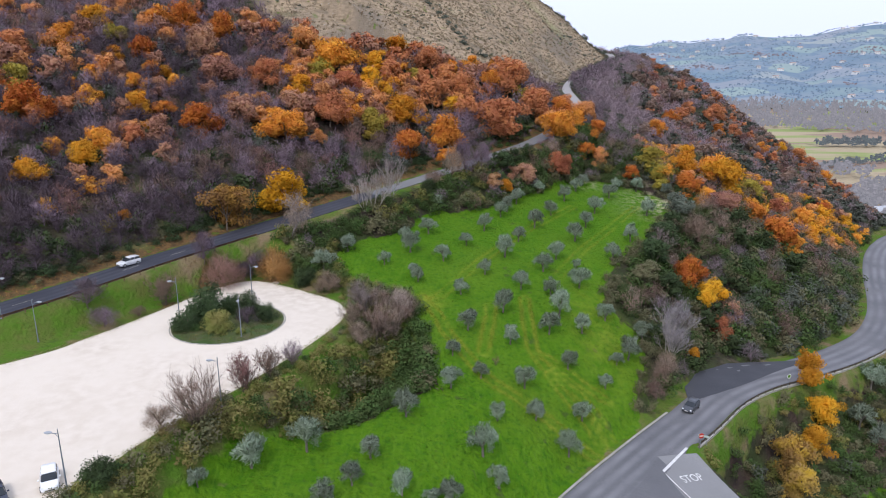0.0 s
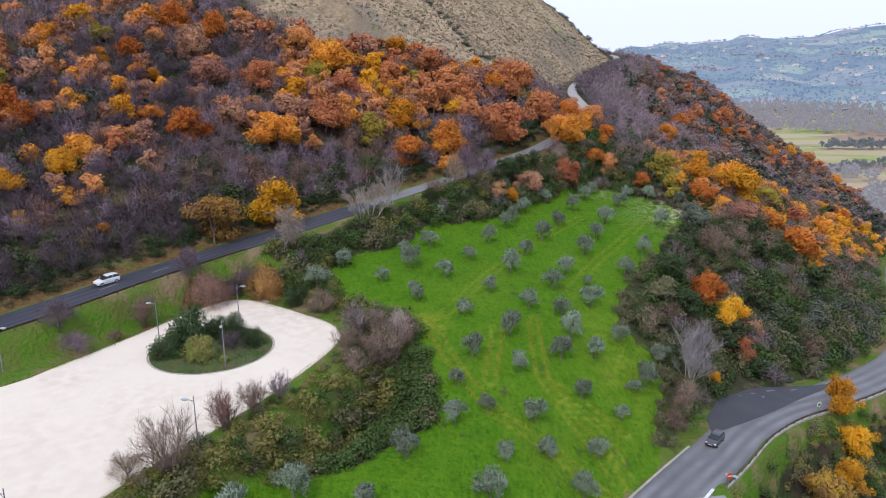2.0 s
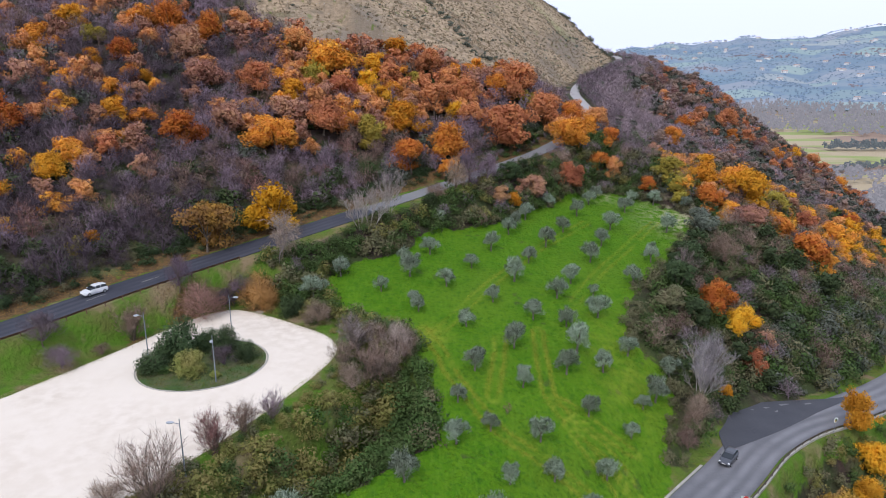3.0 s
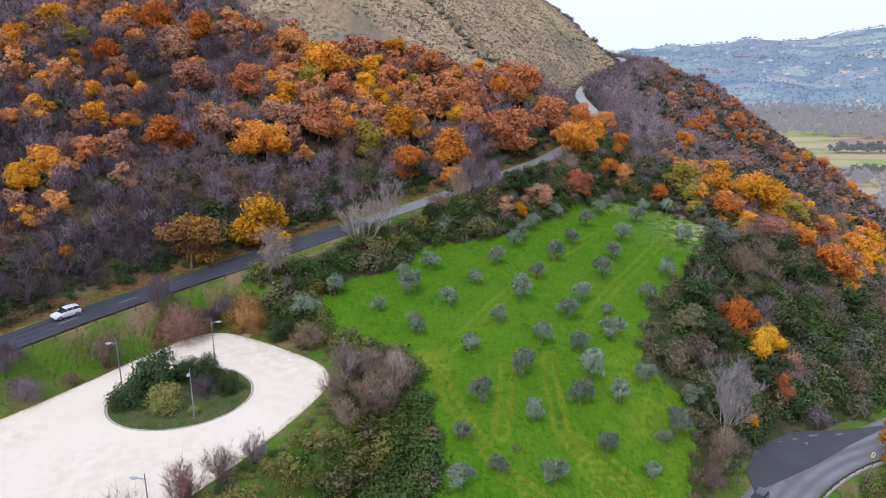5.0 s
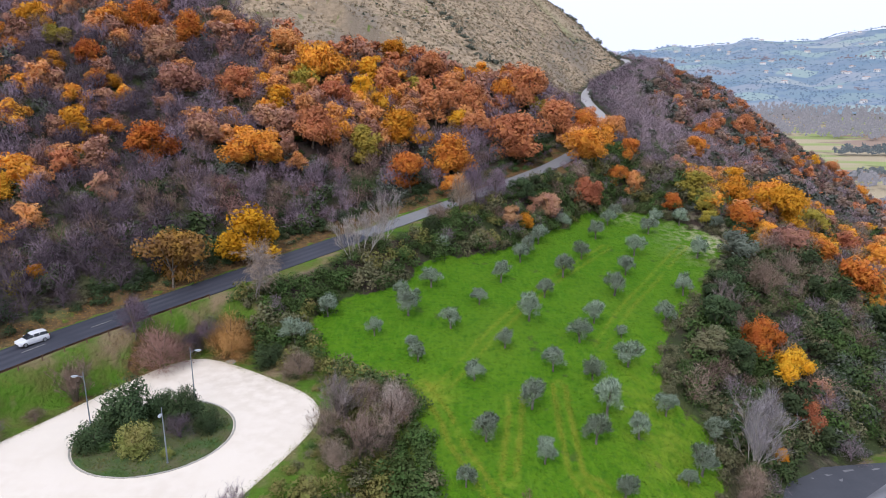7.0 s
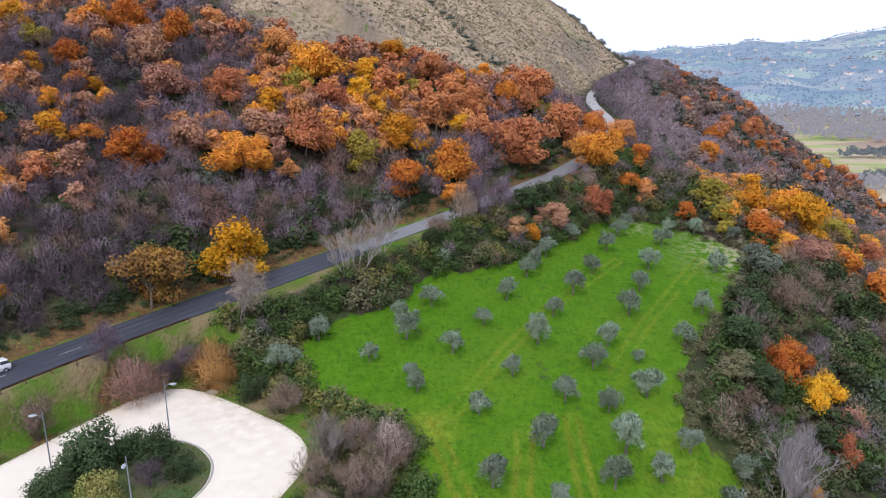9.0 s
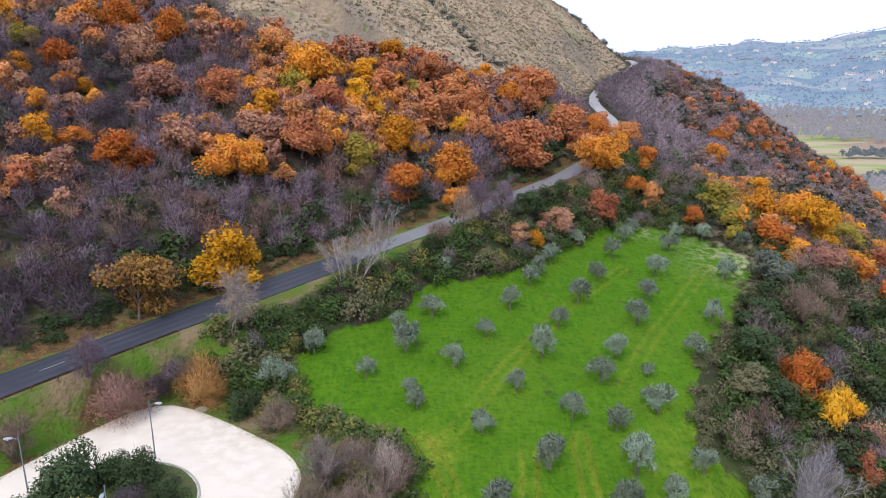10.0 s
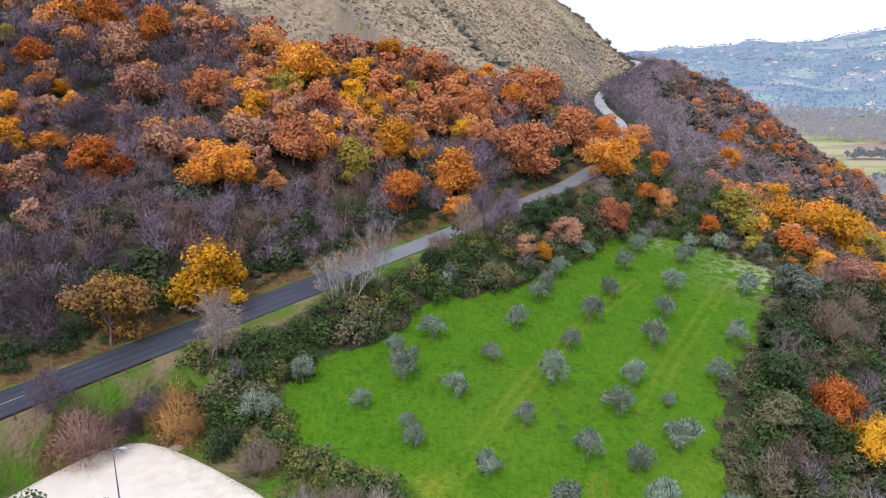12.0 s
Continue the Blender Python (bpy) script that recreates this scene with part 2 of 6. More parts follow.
# sunlit brightness of the road's far end, put into the base colour
PALE_ASPHALT = surface("sunlit_asphalt", (0.27, 0.255, 0.25), (0.34, 0.325, 0.31), 0.12, 3.0, 0.8, 0, 0.01, (0.30, 0.285, 0.275))
GRAVEL = surface("pale_gravel", (0.56, 0.485, 0.395), (0.68, 0.61, 0.515), 0.06, 0.7, 0.95, 0, 0.03, (0.66, 0.59, 0.5))
CONCRETE = surface("weathered_concrete", (0.38, 0.36, 0.32), (0.28, 0.27, 0.23), 0.7, 7.0, 0.9)
LINE_PAINT = surface("worn_white_road_paint", (0.70, 0.70, 0.68), (0.55, 0.55, 0.54), 1.5, 10.0, 0.7, 0, 0)
STEEL = surface("galvanised_steel", (0.24, 0.27, 0.30), (0.18, 0.21, 0.24), 2.0, 12.0, 0.5, 0.4, 0)
RUSTY_RAIL = surface("weathered_rail_steel", (0.20, 0.16, 0.12), (0.12, 0.10, 0.085), 0.8, 6.0, 0.75, 0.3, 0)
WOOD_RAIL = surface("brown_timber", (0.16, 0.09, 0.05), (0.11, 0.065, 0.04), 0.8, 6.0, 0.85, 0, 0.01)


def polish_wheel_paths(m, tone):
    """Paler bands where the wheels run, broken by noise; reads how far across the road a place lies."""
    n, l = m.node_tree.nodes, m.node_tree.links
    p = n["Principled BSDF"]
    base = p.inputs["Base Color"].links[0].from_socket
    across = n.new("ShaderNodeAttribute")
    across.attribute_name = "across"
    wave = n.new("ShaderNodeMath")
    wave.operation = "MULTIPLY"
    wave.inputs[1].default_value = 12.57
    l.new(across.outputs["Fac"], wave.inputs[0])
    band = n.new("ShaderNodeMath")
    band.operation = "COSINE"
    l.new(wave.outputs[0], band.inputs[0])
    spread_out = n.new("ShaderNodeMapRange")
    spread_out.inputs[1].default_value, spread_out.inputs[2].default_value = 0.9, -0.9
    l.new(band.outputs[0], spread_out.inputs[0])
    mix = n.new("ShaderNodeMath")
    mix.operation = "MULTIPLY"
    l.new(spread_out.outputs[0], mix.inputs[0])
    l.new(grain(n, l, 0.18, 4.0, 0.3, 0.7), mix.inputs[1])
    l.new(blend(n, l, base, tone, mix.outputs[0]), p.inputs["Base Color"])


polish_wheel_paths(ASPHALT, (0.19, 0.19, 0.2))
polish_wheel_paths(WET_ASPHALT, (0.06, 0.062, 0.076))


def ground_material():
    m, n, l, p = shader("ground_cover")

    def zone(name):
        a = n.new("ShaderNodeAttribute")
        a.attribute_name = name
        return a.outputs["Fac"]

    def ragged(name, scale, width=0.35):
        """The zone's edge broken up by noise."""
        s = n.new("ShaderNodeMath")
        s.operation = "ADD"
        l.new(zone(name), s.inputs[0])
        l.new(grain(n, l, scale, 5.0, 0.3, 0.7), s.inputs[1])
        r = n.new("ShaderNodeMapRange")
        r.inputs[1].default_value, r.inputs[2].default_value = 1 - width / 2, 1 + width / 2
        l.new(s.outputs[0], r.inputs[0])
        return r.outputs[0]

    fine, mid, wide = grain(n, l, 3.0, 6.0), grain(n, l, 0.45, 5.0), grain(n, l, 0.06, 4.0)
    floor = blend(n, l, (0.034, 0.026, 0.024), (0.062, 0.043, 0.034), mid)
    floor = blend(n, l, floor, (0.042, 0.056, 0.022), grain(n, l, 0.12, 4.0, 0.4, 0.6))
    dry = blend(n, l, (0.385, 0.295, 0.195), (0.25, 0.19, 0.125), grain(n, l, 0.5, 6.0, 0.42, 0.62, None, (1, 1, 2.2)))
    dry = blend(n, l, dry, (0.19, 0.155, 0.11), grain(n, l, 0.2, 6.0, 0.53, 0.66))
    dry = blend(n, l, dry, (0.22, 0.18, 0.135), grain(n, l, 0.035, 5.0, 0.52, 0.62, None, (1.0, 0.35, 0.35)))
    dry = blend(n, l, dry, (0.33, 0.30, 0.26), grain(n, l, 1.1, 3.0, 0.66, 0.72))
    grass = blend(n, l, (0.056, 0.152, 0.005), (0.08, 0.178, 0.007), mid)
    grass = blend(n, l, grass, (0.1, 0.18, 0.012), grain(n, l, 0.06, 5.0, 0.47, 0.75))
    grass = blend(n, l, grass, (0.028, 0.1, 0.007), grain(n, l, 1.3, 6.0, 0.48, 0.8))
    grass = blend(n, l, grass, (0.09, 0.19, 0.012), grain(n, l, 1.0, 4.0, 0.5, 0.75, None, (2.4, 0.35, 1)))
    verge = blend(n, l, (0.075, 0.15, 0.016), (0.105, 0.125, 0.03), grain(n, l, 0.25, 5.0, 0.42, 0.62))
    verge = blend(n, l, verge, (0.20, 0.15, 0.085), grain(n, l, 0.16, 5.0, 0.52, 0.66))
    litter = blend(n, l, (0.15, 0.09, 0.04), (0.075, 0.05, 0.028), grain(n, l, 1.2, 6.0))
    litter = blend(n, l, litter, (0.07, 0.095, 0.025), grain(n, l, 0.3, 4.0, 0.55, 0.7))
    litter = blend(n, l, litter, (0.28, 0.16, 0.04), grain(n, l, 5.0, 3.0, 0.58, 0.68))
    crop = blend(n, l, (0.27, 0.32, 0.12), (0.40, 0.33, 0.22), grain(n, l, 0.012, 2.0, 0.46, 0.52, None, (0.4, 1.6, 1)))
    crop = blend(n, l, crop, (0.30, 0.22, 0.17), grain(n, l, 0.009, 2.0, 0.54, 0.57, None, (0.5, 1.9, 1)))
    c = blend(n, l, floor, dry, ragged("dry_slope", 0.10))
    c = blend(n, l, c, verge, ragged("verge", 0.3))
    c = blend(n, l, c, litter, ragged("leaf_litter", 0.35))
    c = blend(n, l, c, grass, ragged("meadow", 0.35, 0.25))
    c = blend(n, l, c, crop, ragged("field", 0.02))
    worn = n.new("ShaderNodeMath")
    worn.operation = "MULTIPLY"
    l.new(zone("wheel_track"), worn.inputs[0])
    l.new(grain(n, l, 0.5, 4.0, 0.3, 0.62), worn.inputs[1])
    c = blend(n, l, c, (0.31, 0.33, 0.04), worn.outputs[0])
    earth = n.new("ShaderNodeMath")
    earth.operation = "MULTIPLY"
    l.new(zone("bare_earth"), earth.inputs[0])
    l.new(grain(n, l, 0.7, 5.0, 0.42, 0.6), earth.inputs[1])
    c = blend(n, l, c, (0.42, 0.38, 0.26), earth.outputs[0])
    c = blend(n, l, c, (0.02, 0.02, 0.012), grain(n, l, 7.0, 3.0, 0.7, 1.2))
    l.new(c, p.inputs["Base Color"])
    p.inputs["Roughness"].default_value = 0.95
    p.inputs["Specular IOR Level"].default_value = 0.1
    relief(n, l, p, grain(n, l, 1.6, 8.0, 0.2, 0.8), 0.35, 0.9)
    return m


GROUND = ground_material()


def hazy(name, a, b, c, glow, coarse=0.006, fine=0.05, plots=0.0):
    """Far country; the haze of kilometres of bright air is painted as surface emission."""
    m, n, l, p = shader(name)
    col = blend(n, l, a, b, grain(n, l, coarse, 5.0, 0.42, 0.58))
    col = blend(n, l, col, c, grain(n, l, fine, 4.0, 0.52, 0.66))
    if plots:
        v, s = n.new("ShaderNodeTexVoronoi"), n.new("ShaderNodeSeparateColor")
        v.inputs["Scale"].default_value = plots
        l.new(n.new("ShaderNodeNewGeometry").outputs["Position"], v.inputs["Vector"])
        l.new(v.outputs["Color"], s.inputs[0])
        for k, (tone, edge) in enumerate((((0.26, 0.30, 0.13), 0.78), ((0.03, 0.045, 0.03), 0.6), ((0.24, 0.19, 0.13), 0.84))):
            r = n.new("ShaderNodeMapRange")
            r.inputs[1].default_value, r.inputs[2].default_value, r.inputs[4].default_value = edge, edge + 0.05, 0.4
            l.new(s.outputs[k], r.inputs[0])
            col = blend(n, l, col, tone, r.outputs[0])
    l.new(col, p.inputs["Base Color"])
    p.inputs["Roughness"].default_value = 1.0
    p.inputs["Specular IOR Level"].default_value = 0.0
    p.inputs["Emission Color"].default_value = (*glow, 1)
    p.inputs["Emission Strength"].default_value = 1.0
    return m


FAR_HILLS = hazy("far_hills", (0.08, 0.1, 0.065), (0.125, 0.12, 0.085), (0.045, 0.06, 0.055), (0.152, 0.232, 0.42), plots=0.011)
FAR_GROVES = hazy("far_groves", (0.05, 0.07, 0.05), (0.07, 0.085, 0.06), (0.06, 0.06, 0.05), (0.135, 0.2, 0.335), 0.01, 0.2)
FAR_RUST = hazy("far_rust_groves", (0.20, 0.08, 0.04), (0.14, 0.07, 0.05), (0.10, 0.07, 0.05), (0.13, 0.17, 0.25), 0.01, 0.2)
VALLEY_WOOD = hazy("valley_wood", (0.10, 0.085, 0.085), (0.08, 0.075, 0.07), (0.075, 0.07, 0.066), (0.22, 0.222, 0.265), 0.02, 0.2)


# ---------------------------------------------------------------- building helpers
def mesh_of(name, verts, faces):
    me = bpy.data.meshes.new(name)
    me.from_pydata([tuple(map(float, v)) for v in verts], [], [tuple(map(int, f)) for f in faces])
    me.update()
    return me


def quick_mesh(name, verts, tris, normals=None):
    """A mesh of triangles straight from arrays; foliage brings its own soft normals."""
    me = bpy.data.meshes.new(name)
    n = len(tris)
    me.vertices.add(len(verts))
    me.vertices.foreach_set("co", np.asarray(verts, np.float32).ravel())
    me.loops.add(n * 3)
    me.loops.foreach_set("vertex_index", np.asarray(tris, np.int32).ravel())
    me.polygons.add(n)
    me.polygons.foreach_set("loop_start", np.arange(0, n * 3, 3, dtype=np.int32))
    me.polygons.foreach_set("loop_total", np.full(n, 3, np.int32))
    me.update(calc_edges=True)
    if normals is not None:
        me.polygons.foreach_set("use_smooth", np.ones(n, bool))
        me.attributes.new("custom_normal", "FLOAT_VECTOR", "POINT").data.foreach_set("vector", np.asarray(normals, np.float32).ravel())
    return me


def part(name, shape, material, parent=None, label=""):
    """One mesh object, from a bmesh or a mesh, under a thing or a part."""
    if isinstance(shape, bmesh.types.BMesh):
        me = bpy.data.meshes.new(name)
        shape.to_mesh(me)
        shape.free()
    else:
        me = shape
    ob = new(name, me)
    if not me.materials:
        me.materials.append(None)
    ob.material_slots[0].link = "OBJECT"
    ob.material_slots[0].material = material
    ob.parent = parent
    return tagged(ob, label) if label else ob


def shade_smooth(me):
    me.polygons.foreach_set("use_smooth", np.ones(len(me.polygons), bool))
    return me


def box(bm, x0, x1, y0, y1, z0, z1, bevel=0.0):
    made = bmesh.ops.create_cube(bm, size=1.0, matrix=Matrix.Translation(((x0 + x1) / 2, (y0 + y1) / 2, (z0 + z1) / 2)) @ Matrix.Diagonal((x1 - x0, y1 - y0, z1 - z0, 1)))
    if bevel:
        edges = list({e for v in made["verts"] for e in v.link_edges})
        bmesh.ops.bevel(bm, geom=edges, offset=bevel, segments=1, affect="EDGES")
    return bm


def rod(bm, a, b, r0, r1=None, sides=8):
    """A round bar from a to b."""
    a, b = Vector(a), Vector(b)
    m = Matrix.Translation((a + b) / 2) @ (b - a).to_track_quat("Z", "Y").to_matrix().to_4x4()
    bmesh.ops.create_cone(bm, cap_ends=True, segments=sides, radius1=r0, radius2=r0 if r1 is None else r1, depth=(b - a).length, matrix=m)
    return bm


# ---------------------------------------------------------------- ground
def spaced(bands):
    """Grid lines: (from, to, step) bands joined end to end."""
    out = [bands[0][0]]
    for lo, hi, step in bands:
        n = max(1, round((hi - lo) / step))
        out += list(lo + (hi - lo) * (np.arange(n) + 1) / n)
    return np.array(out, float)


def wood_limit(along):
    """How far above the upper road the wood reaches, before the bare hillside begins."""
    return np.interp(along, [200, 207, 212, 218, 232, 266, 276, 294, 306, 316], [400, 220, 82, 58, 56, 43, 32, 21, 9, 5])


TRACKS = [[(14.6, 121, 0), (14.4, 115, 0), (14.2, 108, 0), (14.4, 104.5, 0), (15.6, 101.8, 0), (18, 99.5, 0), (21, 97.8, 0), (23.3, 94.5, 0), (24.6, 90, 0)],
          [(-4, 119, 0), (-0.8, 112, 0), (0.5, 107, 0), (2.6, 102.5, 0), (5, 97.8, 0), (7.6, 94.6, 0), (14.1, 91.3, 0), (18.6, 88.7, 0), (21.6, 87.5, 0)],
          [(-4, 119, 0), (-2, 117.6, 0), (1.7, 124, 0), (6.8, 134, 0), (17.6, 152.8, 0), (32, 172, 0)],
          [(8.4, 118, 0), (7.8, 112, 0), (7, 107, 0), (6.2, 101.6, 0)],
          [(22.5, 132, 0), (24.9, 136.8, 0), (29.7, 145.8, 0), (36.5, 156.5, 0), (48.7, 175.7, 0)],
          [(15.2, 104, 0), (18.2, 102.9, 0), (21.3, 100.9, 0), (25, 99.3, 0)],
          [(16.4, 100, 0), (18.2, 97, 0), (20.4, 94.1, 0), (22.6, 90.5, 0)]]


def build_ground():
    xs = spaced([(-3200, -700, 250), (-700, -200, 40), (-200, -110, 5), (-110, -25, 1.5), (-25, 60, 0.6), (60, 140, 1.5), (140, 300, 6), (300, 1000, 35), (1000, 3600, 80)])
    ys = spaced([(-3000, -500, 250), (-500, -60, 40), (-60, 40, 8), (40, 70, 1.2), (70, 190, 0.7), (190, 290, 1.5), (290, 520, 5), (520, 1000, 20), (1000, 3600, 50)])
    gx, gy = np.meshgrid(xs, ys)
    x, y = gx.ravel(), gy.ravel()
    z = height(x, y)
    d, _, along = beside(UPPER, x, y)
    dl = beside(LOWER, x, y)[0]
    lot, orch = inside_by(LOT_OUTLINE, x, y), inside_by(ORCHARD_OUTLINE, x, y)
    z = z - 0.25 * ramp(lot, 2.0, 4.0) - 0.12 * ramp(-np.abs(d), -3.6, -2.6) * (y < 480) - 0.12 * ramp(-np.abs(dl), -3.6, -2.6)
    nx, ny = len(xs), len(ys)
    i = (np.arange(ny - 1)[:, None] * nx + np.arange(nx - 1)).ravel()
    tris = np.concatenate([np.stack([i, i + 1, i + nx + 1], 1), np.stack([i, i + nx + 1, i + nx], 1)])
    reach = np.hypot(x, y)
    away = reach[tris].min(1) > 1330
    verts = np.stack([x, y, z], 1)
    used, slot = np.unique(tris[away], return_inverse=True)
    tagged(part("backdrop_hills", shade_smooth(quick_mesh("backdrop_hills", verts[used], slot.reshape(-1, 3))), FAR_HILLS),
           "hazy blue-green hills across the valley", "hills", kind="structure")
    me = shade_smooth(quick_mesh("ground", verts, tris[~away]))
    near = reach < 900
    track = np.zeros(len(x))
    for t in TRACKS:
        k = np.abs(beside(smooth_line(t, 1.5), x, y)[0])
        track = np.maximum(track, (0.3 if t[-1][1] > 150 else 0.52) * np.exp(-((k - 0.8) / 0.3) ** 2))
    zones = {
        "dry_slope": ramp(d - wood_limit(along), -4, 4) * near,
        "verge": np.maximum(np.maximum(ramp(lot, -16, -10) * ramp(-d, 2, 4), ramp(lot, -3.4, -2.6) * (y > 60)), np.maximum(ramp(-np.abs(d), -7, -5) * ramp(-y, -190, -166), ramp(-np.abs(dl), -7.5, -5.5))) * (y < 330),
        "leaf_litter": np.maximum(np.maximum(ramp(d, 3.3, 4.2) * ramp(-d, -8.4, -6.6) * 1.1 * (along > 70) * (along < 330), ramp(-np.abs(d), -8, -5) * 0.8 * ramp(y, 170, 195) * (y < 232)),
                                  np.maximum(1.1 * np.exp(-((x + 39.8) / 4.4) ** 2 - ((y - 121.2) / 3.8) ** 2), np.maximum(0.9 * np.exp(-((x + 31.5) / 4.2) ** 2 - ((y - 125.6) / 2.4) ** 2), 0.8 * np.exp(-((x + 46) / 3) ** 2 - ((y - 112.6) / 1.8) ** 2)))),
        "meadow": np.maximum(ramp(orch, -1.0, 0.8), ramp(-dl, 18, 24) * ramp(y, 150, 110) * (reach < 260)) * ramp(-d, 4, 6),
        "field": ramp(reach, 480, 520) * ramp(-reach, -1360, -1300) * (z < -52),
        "wheel_track": np.maximum(track, np.maximum(0.7 * np.exp(-((x + 2.8) / 2.6) ** 2 - ((y - 117) / 3.2) ** 2), 0.32 * np.exp(-((x - 27) / 6) ** 2 - ((y - 116) / 14) ** 2))) * ramp(orch, -3, 0),
        "bare_earth": np.exp(-((x - 57) / 9) ** 2 - ((y - 178) / 12) ** 2) * 0.8 + np.exp(-((x - 38) / 5) ** 2 - ((y - 192) / 4) ** 2) * 0.5,
    }
    for name, v in zones.items():
        me.attributes.new(name, "FLOAT", "POINT").data.foreach_set("value", v.astype(np.float32))
    tagged(part("ground", me, GROUND), "green meadow, wooded slope and dry grass hillside", "ground", kind="structure")


build_ground()


# ---------------------------------------------------------------- roads and gravel lot
def ribbon(line, half, lift, lo=0, hi=None, thick=0.14, side=0.0):
    """A road slab along a line: flat across, with edges down to the ground."""
    p = line[lo:hi]
    tang = np.gradient(p[:, :2], axis=0)
    tang /= np.linalg.norm(tang, axis=1)[:, None]
    nor = np.stack([-tang[:, 1], tang[:, 0]], 1)
    offs = [-half, -half, -half / 3, 0, half / 3, half, half]
    drop = [-thick, 0, 0.03, 0.035, 0.03, 0, -thick]
    verts = [(*(q[:2] + n * (o + side)), q[2] + lift + h) for q, n in zip(p, nor) for o, h in zip(offs, drop)]
    faces = [(r * 7 + k, (r + 1) * 7 + k, (r + 1) * 7 + k + 1, r * 7 + k + 1) for r in range(len(p) - 1) for k in range(6)]
    faces = [f[::-1] for f in faces]
    me = mesh_of("road", verts, faces)
    me.attributes.new("across", "FLOAT", "POINT").data.foreach_set("value", np.tile(np.array(offs) / half, len(p)).astype(np.float32))
    return me


def at_along(line, s):
    """Place, heading and height s metres along a line."""
    run = np.concatenate([[0], np.cumsum(np.linalg.norm(np.diff(line[:, :2], axis=0), axis=1))])
    q = np.array([np.interp(s, run, line[:, k]) for k in range(3)])
    r = np.array([np.interp(s + 1, run, line[:, k]) for k in range(3)])
    return q, math.atan2(r[1] - q[1], r[0] - q[0])


def along_of(line, x, y):
    return float(beside(line, np.array([float(x)]), np.array([float(y)]))[2][0])


SPLIT = int(np.argmin(np.hypot(UPPER[:, 0] + 17, UPPER[:, 1] - 158)))
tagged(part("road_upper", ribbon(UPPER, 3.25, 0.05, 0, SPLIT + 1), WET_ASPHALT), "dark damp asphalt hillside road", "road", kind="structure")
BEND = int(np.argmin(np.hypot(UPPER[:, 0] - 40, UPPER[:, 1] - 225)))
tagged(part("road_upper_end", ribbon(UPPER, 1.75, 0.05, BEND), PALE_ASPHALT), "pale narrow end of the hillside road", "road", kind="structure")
tagged(part("road_upper_far", ribbon(UPPER, 2.3, 0.05, SPLIT, BEND + 1), GREY_ASPHALT), "pale grey asphalt hillside road", "road", kind="structure")
tagged(part("road_lower", ribbon(LOWER, 3.7, 0.05), ASPHALT), "grey worn asphalt road with a junction", "road", kind="structure")


def flat_patch(name, outline, z, lift, depth, fall=None):
    """A sheet with a closed outline and turned-down edges; it follows heights where fall is given."""
    o = smooth_line([(*p, 0) for p in outline + outline[:1]], 2.0)[:-1]
    zs = np.full(len(o), z) if fall is None else np.array([fall(q[0], q[1]) for q in o])
    bm = bmesh.new()
    top = [bm.verts.new((q[0], q[1], h + lift)) for q, h in zip(o, zs)]
    low = [bm.verts.new((q[0], q[1], h + lift - depth)) for q, h in zip(o, zs)]
    n = len(o)
    bm.faces.new(top)
    for k in range(n):
        bm.faces.new((top[k], low[k], low[(k + 1) % n], top[(k + 1) % n]))
    bmesh.ops.triangulate(bm, faces=[f for f in bm.faces if len(f.verts) > 4])
    bmesh.ops.recalc_face_normals(bm, faces=bm.faces[:])
    return bm


tagged(part("pavement_gravel_lot", flat_patch("lot", LOT_OUTLINE, LOT_LEVEL, 0.05, 0.35), GRAVEL), "pale compacted gravel car park", "car park", kind="structure")


def edge_grass():
    """Ragged grass that creeps over the rim of the gravel."""
    rng = np.random.RandomState(29)
    rim = smooth_line([(*p, LOT_LEVEL) for p in LOT_OUTLINE[1:-2]], 0.25)
    p = np.repeat(rim, 16, 0)
    p[:, :2] += rng.normal(size=(len(p), 2)) * 0.3 + 0.3 * np.column_stack([waves(p[:, 0], p[:, 1], 5, 71), waves(p[:, 0], p[:, 1], 6, 72)])
    p[:, 2] += 0.05
    return blades(rng, p, rng.normal(size=p.shape) * [1, 1, 0.1] + [0, 0, 0.15], rng.uniform(0.08, 0.22, len(p)), rng.uniform(0.02, 0.05, len(p)))


def lower_level(x, y):
    return float(beside(LOWER, np.array([float(x)]), np.array([float(y)]))[1][0])


# the bay beside the junction and the side road that meets the lower road
tagged(part("road_bay", flat_patch("bay", [(40, 105), (41.5, 112), (44.5, 118.5), (49, 121), (55, 122.3), (64, 124.3), (70, 126), (60, 118.6), (50, 111.2)], 0, 0.11, 0.3, lower_level), BAY_ASPHALT),
       "dark asphalt bay beside the road", "road", kind="structure")
tagged(part("road_apron", flat_patch("apron", [(16, 68), (22, 76.5), (28.5, 85), (29.6, 85.0), (30.2, 81), (31.4, 75), (34.0, 62), (20, 54), (8, 55)], 0, 0.075, 0.3, lower_level), ASPHALT),
       "worn asphalt apron where the side road meets", "road", kind="structure")
tagged(part("road_side", ribbon(SIDE_AXIS, 3.5, 0.1), surface("pale_side_asphalt", (0.19, 0.19, 0.19), (0.24, 0.24, 0.245), 0.15, 3.0, 0.8, 0, 0.01, (0.21, 0.21, 0.21))),
       "pale grey side road with a stop line", "road", kind="structure")


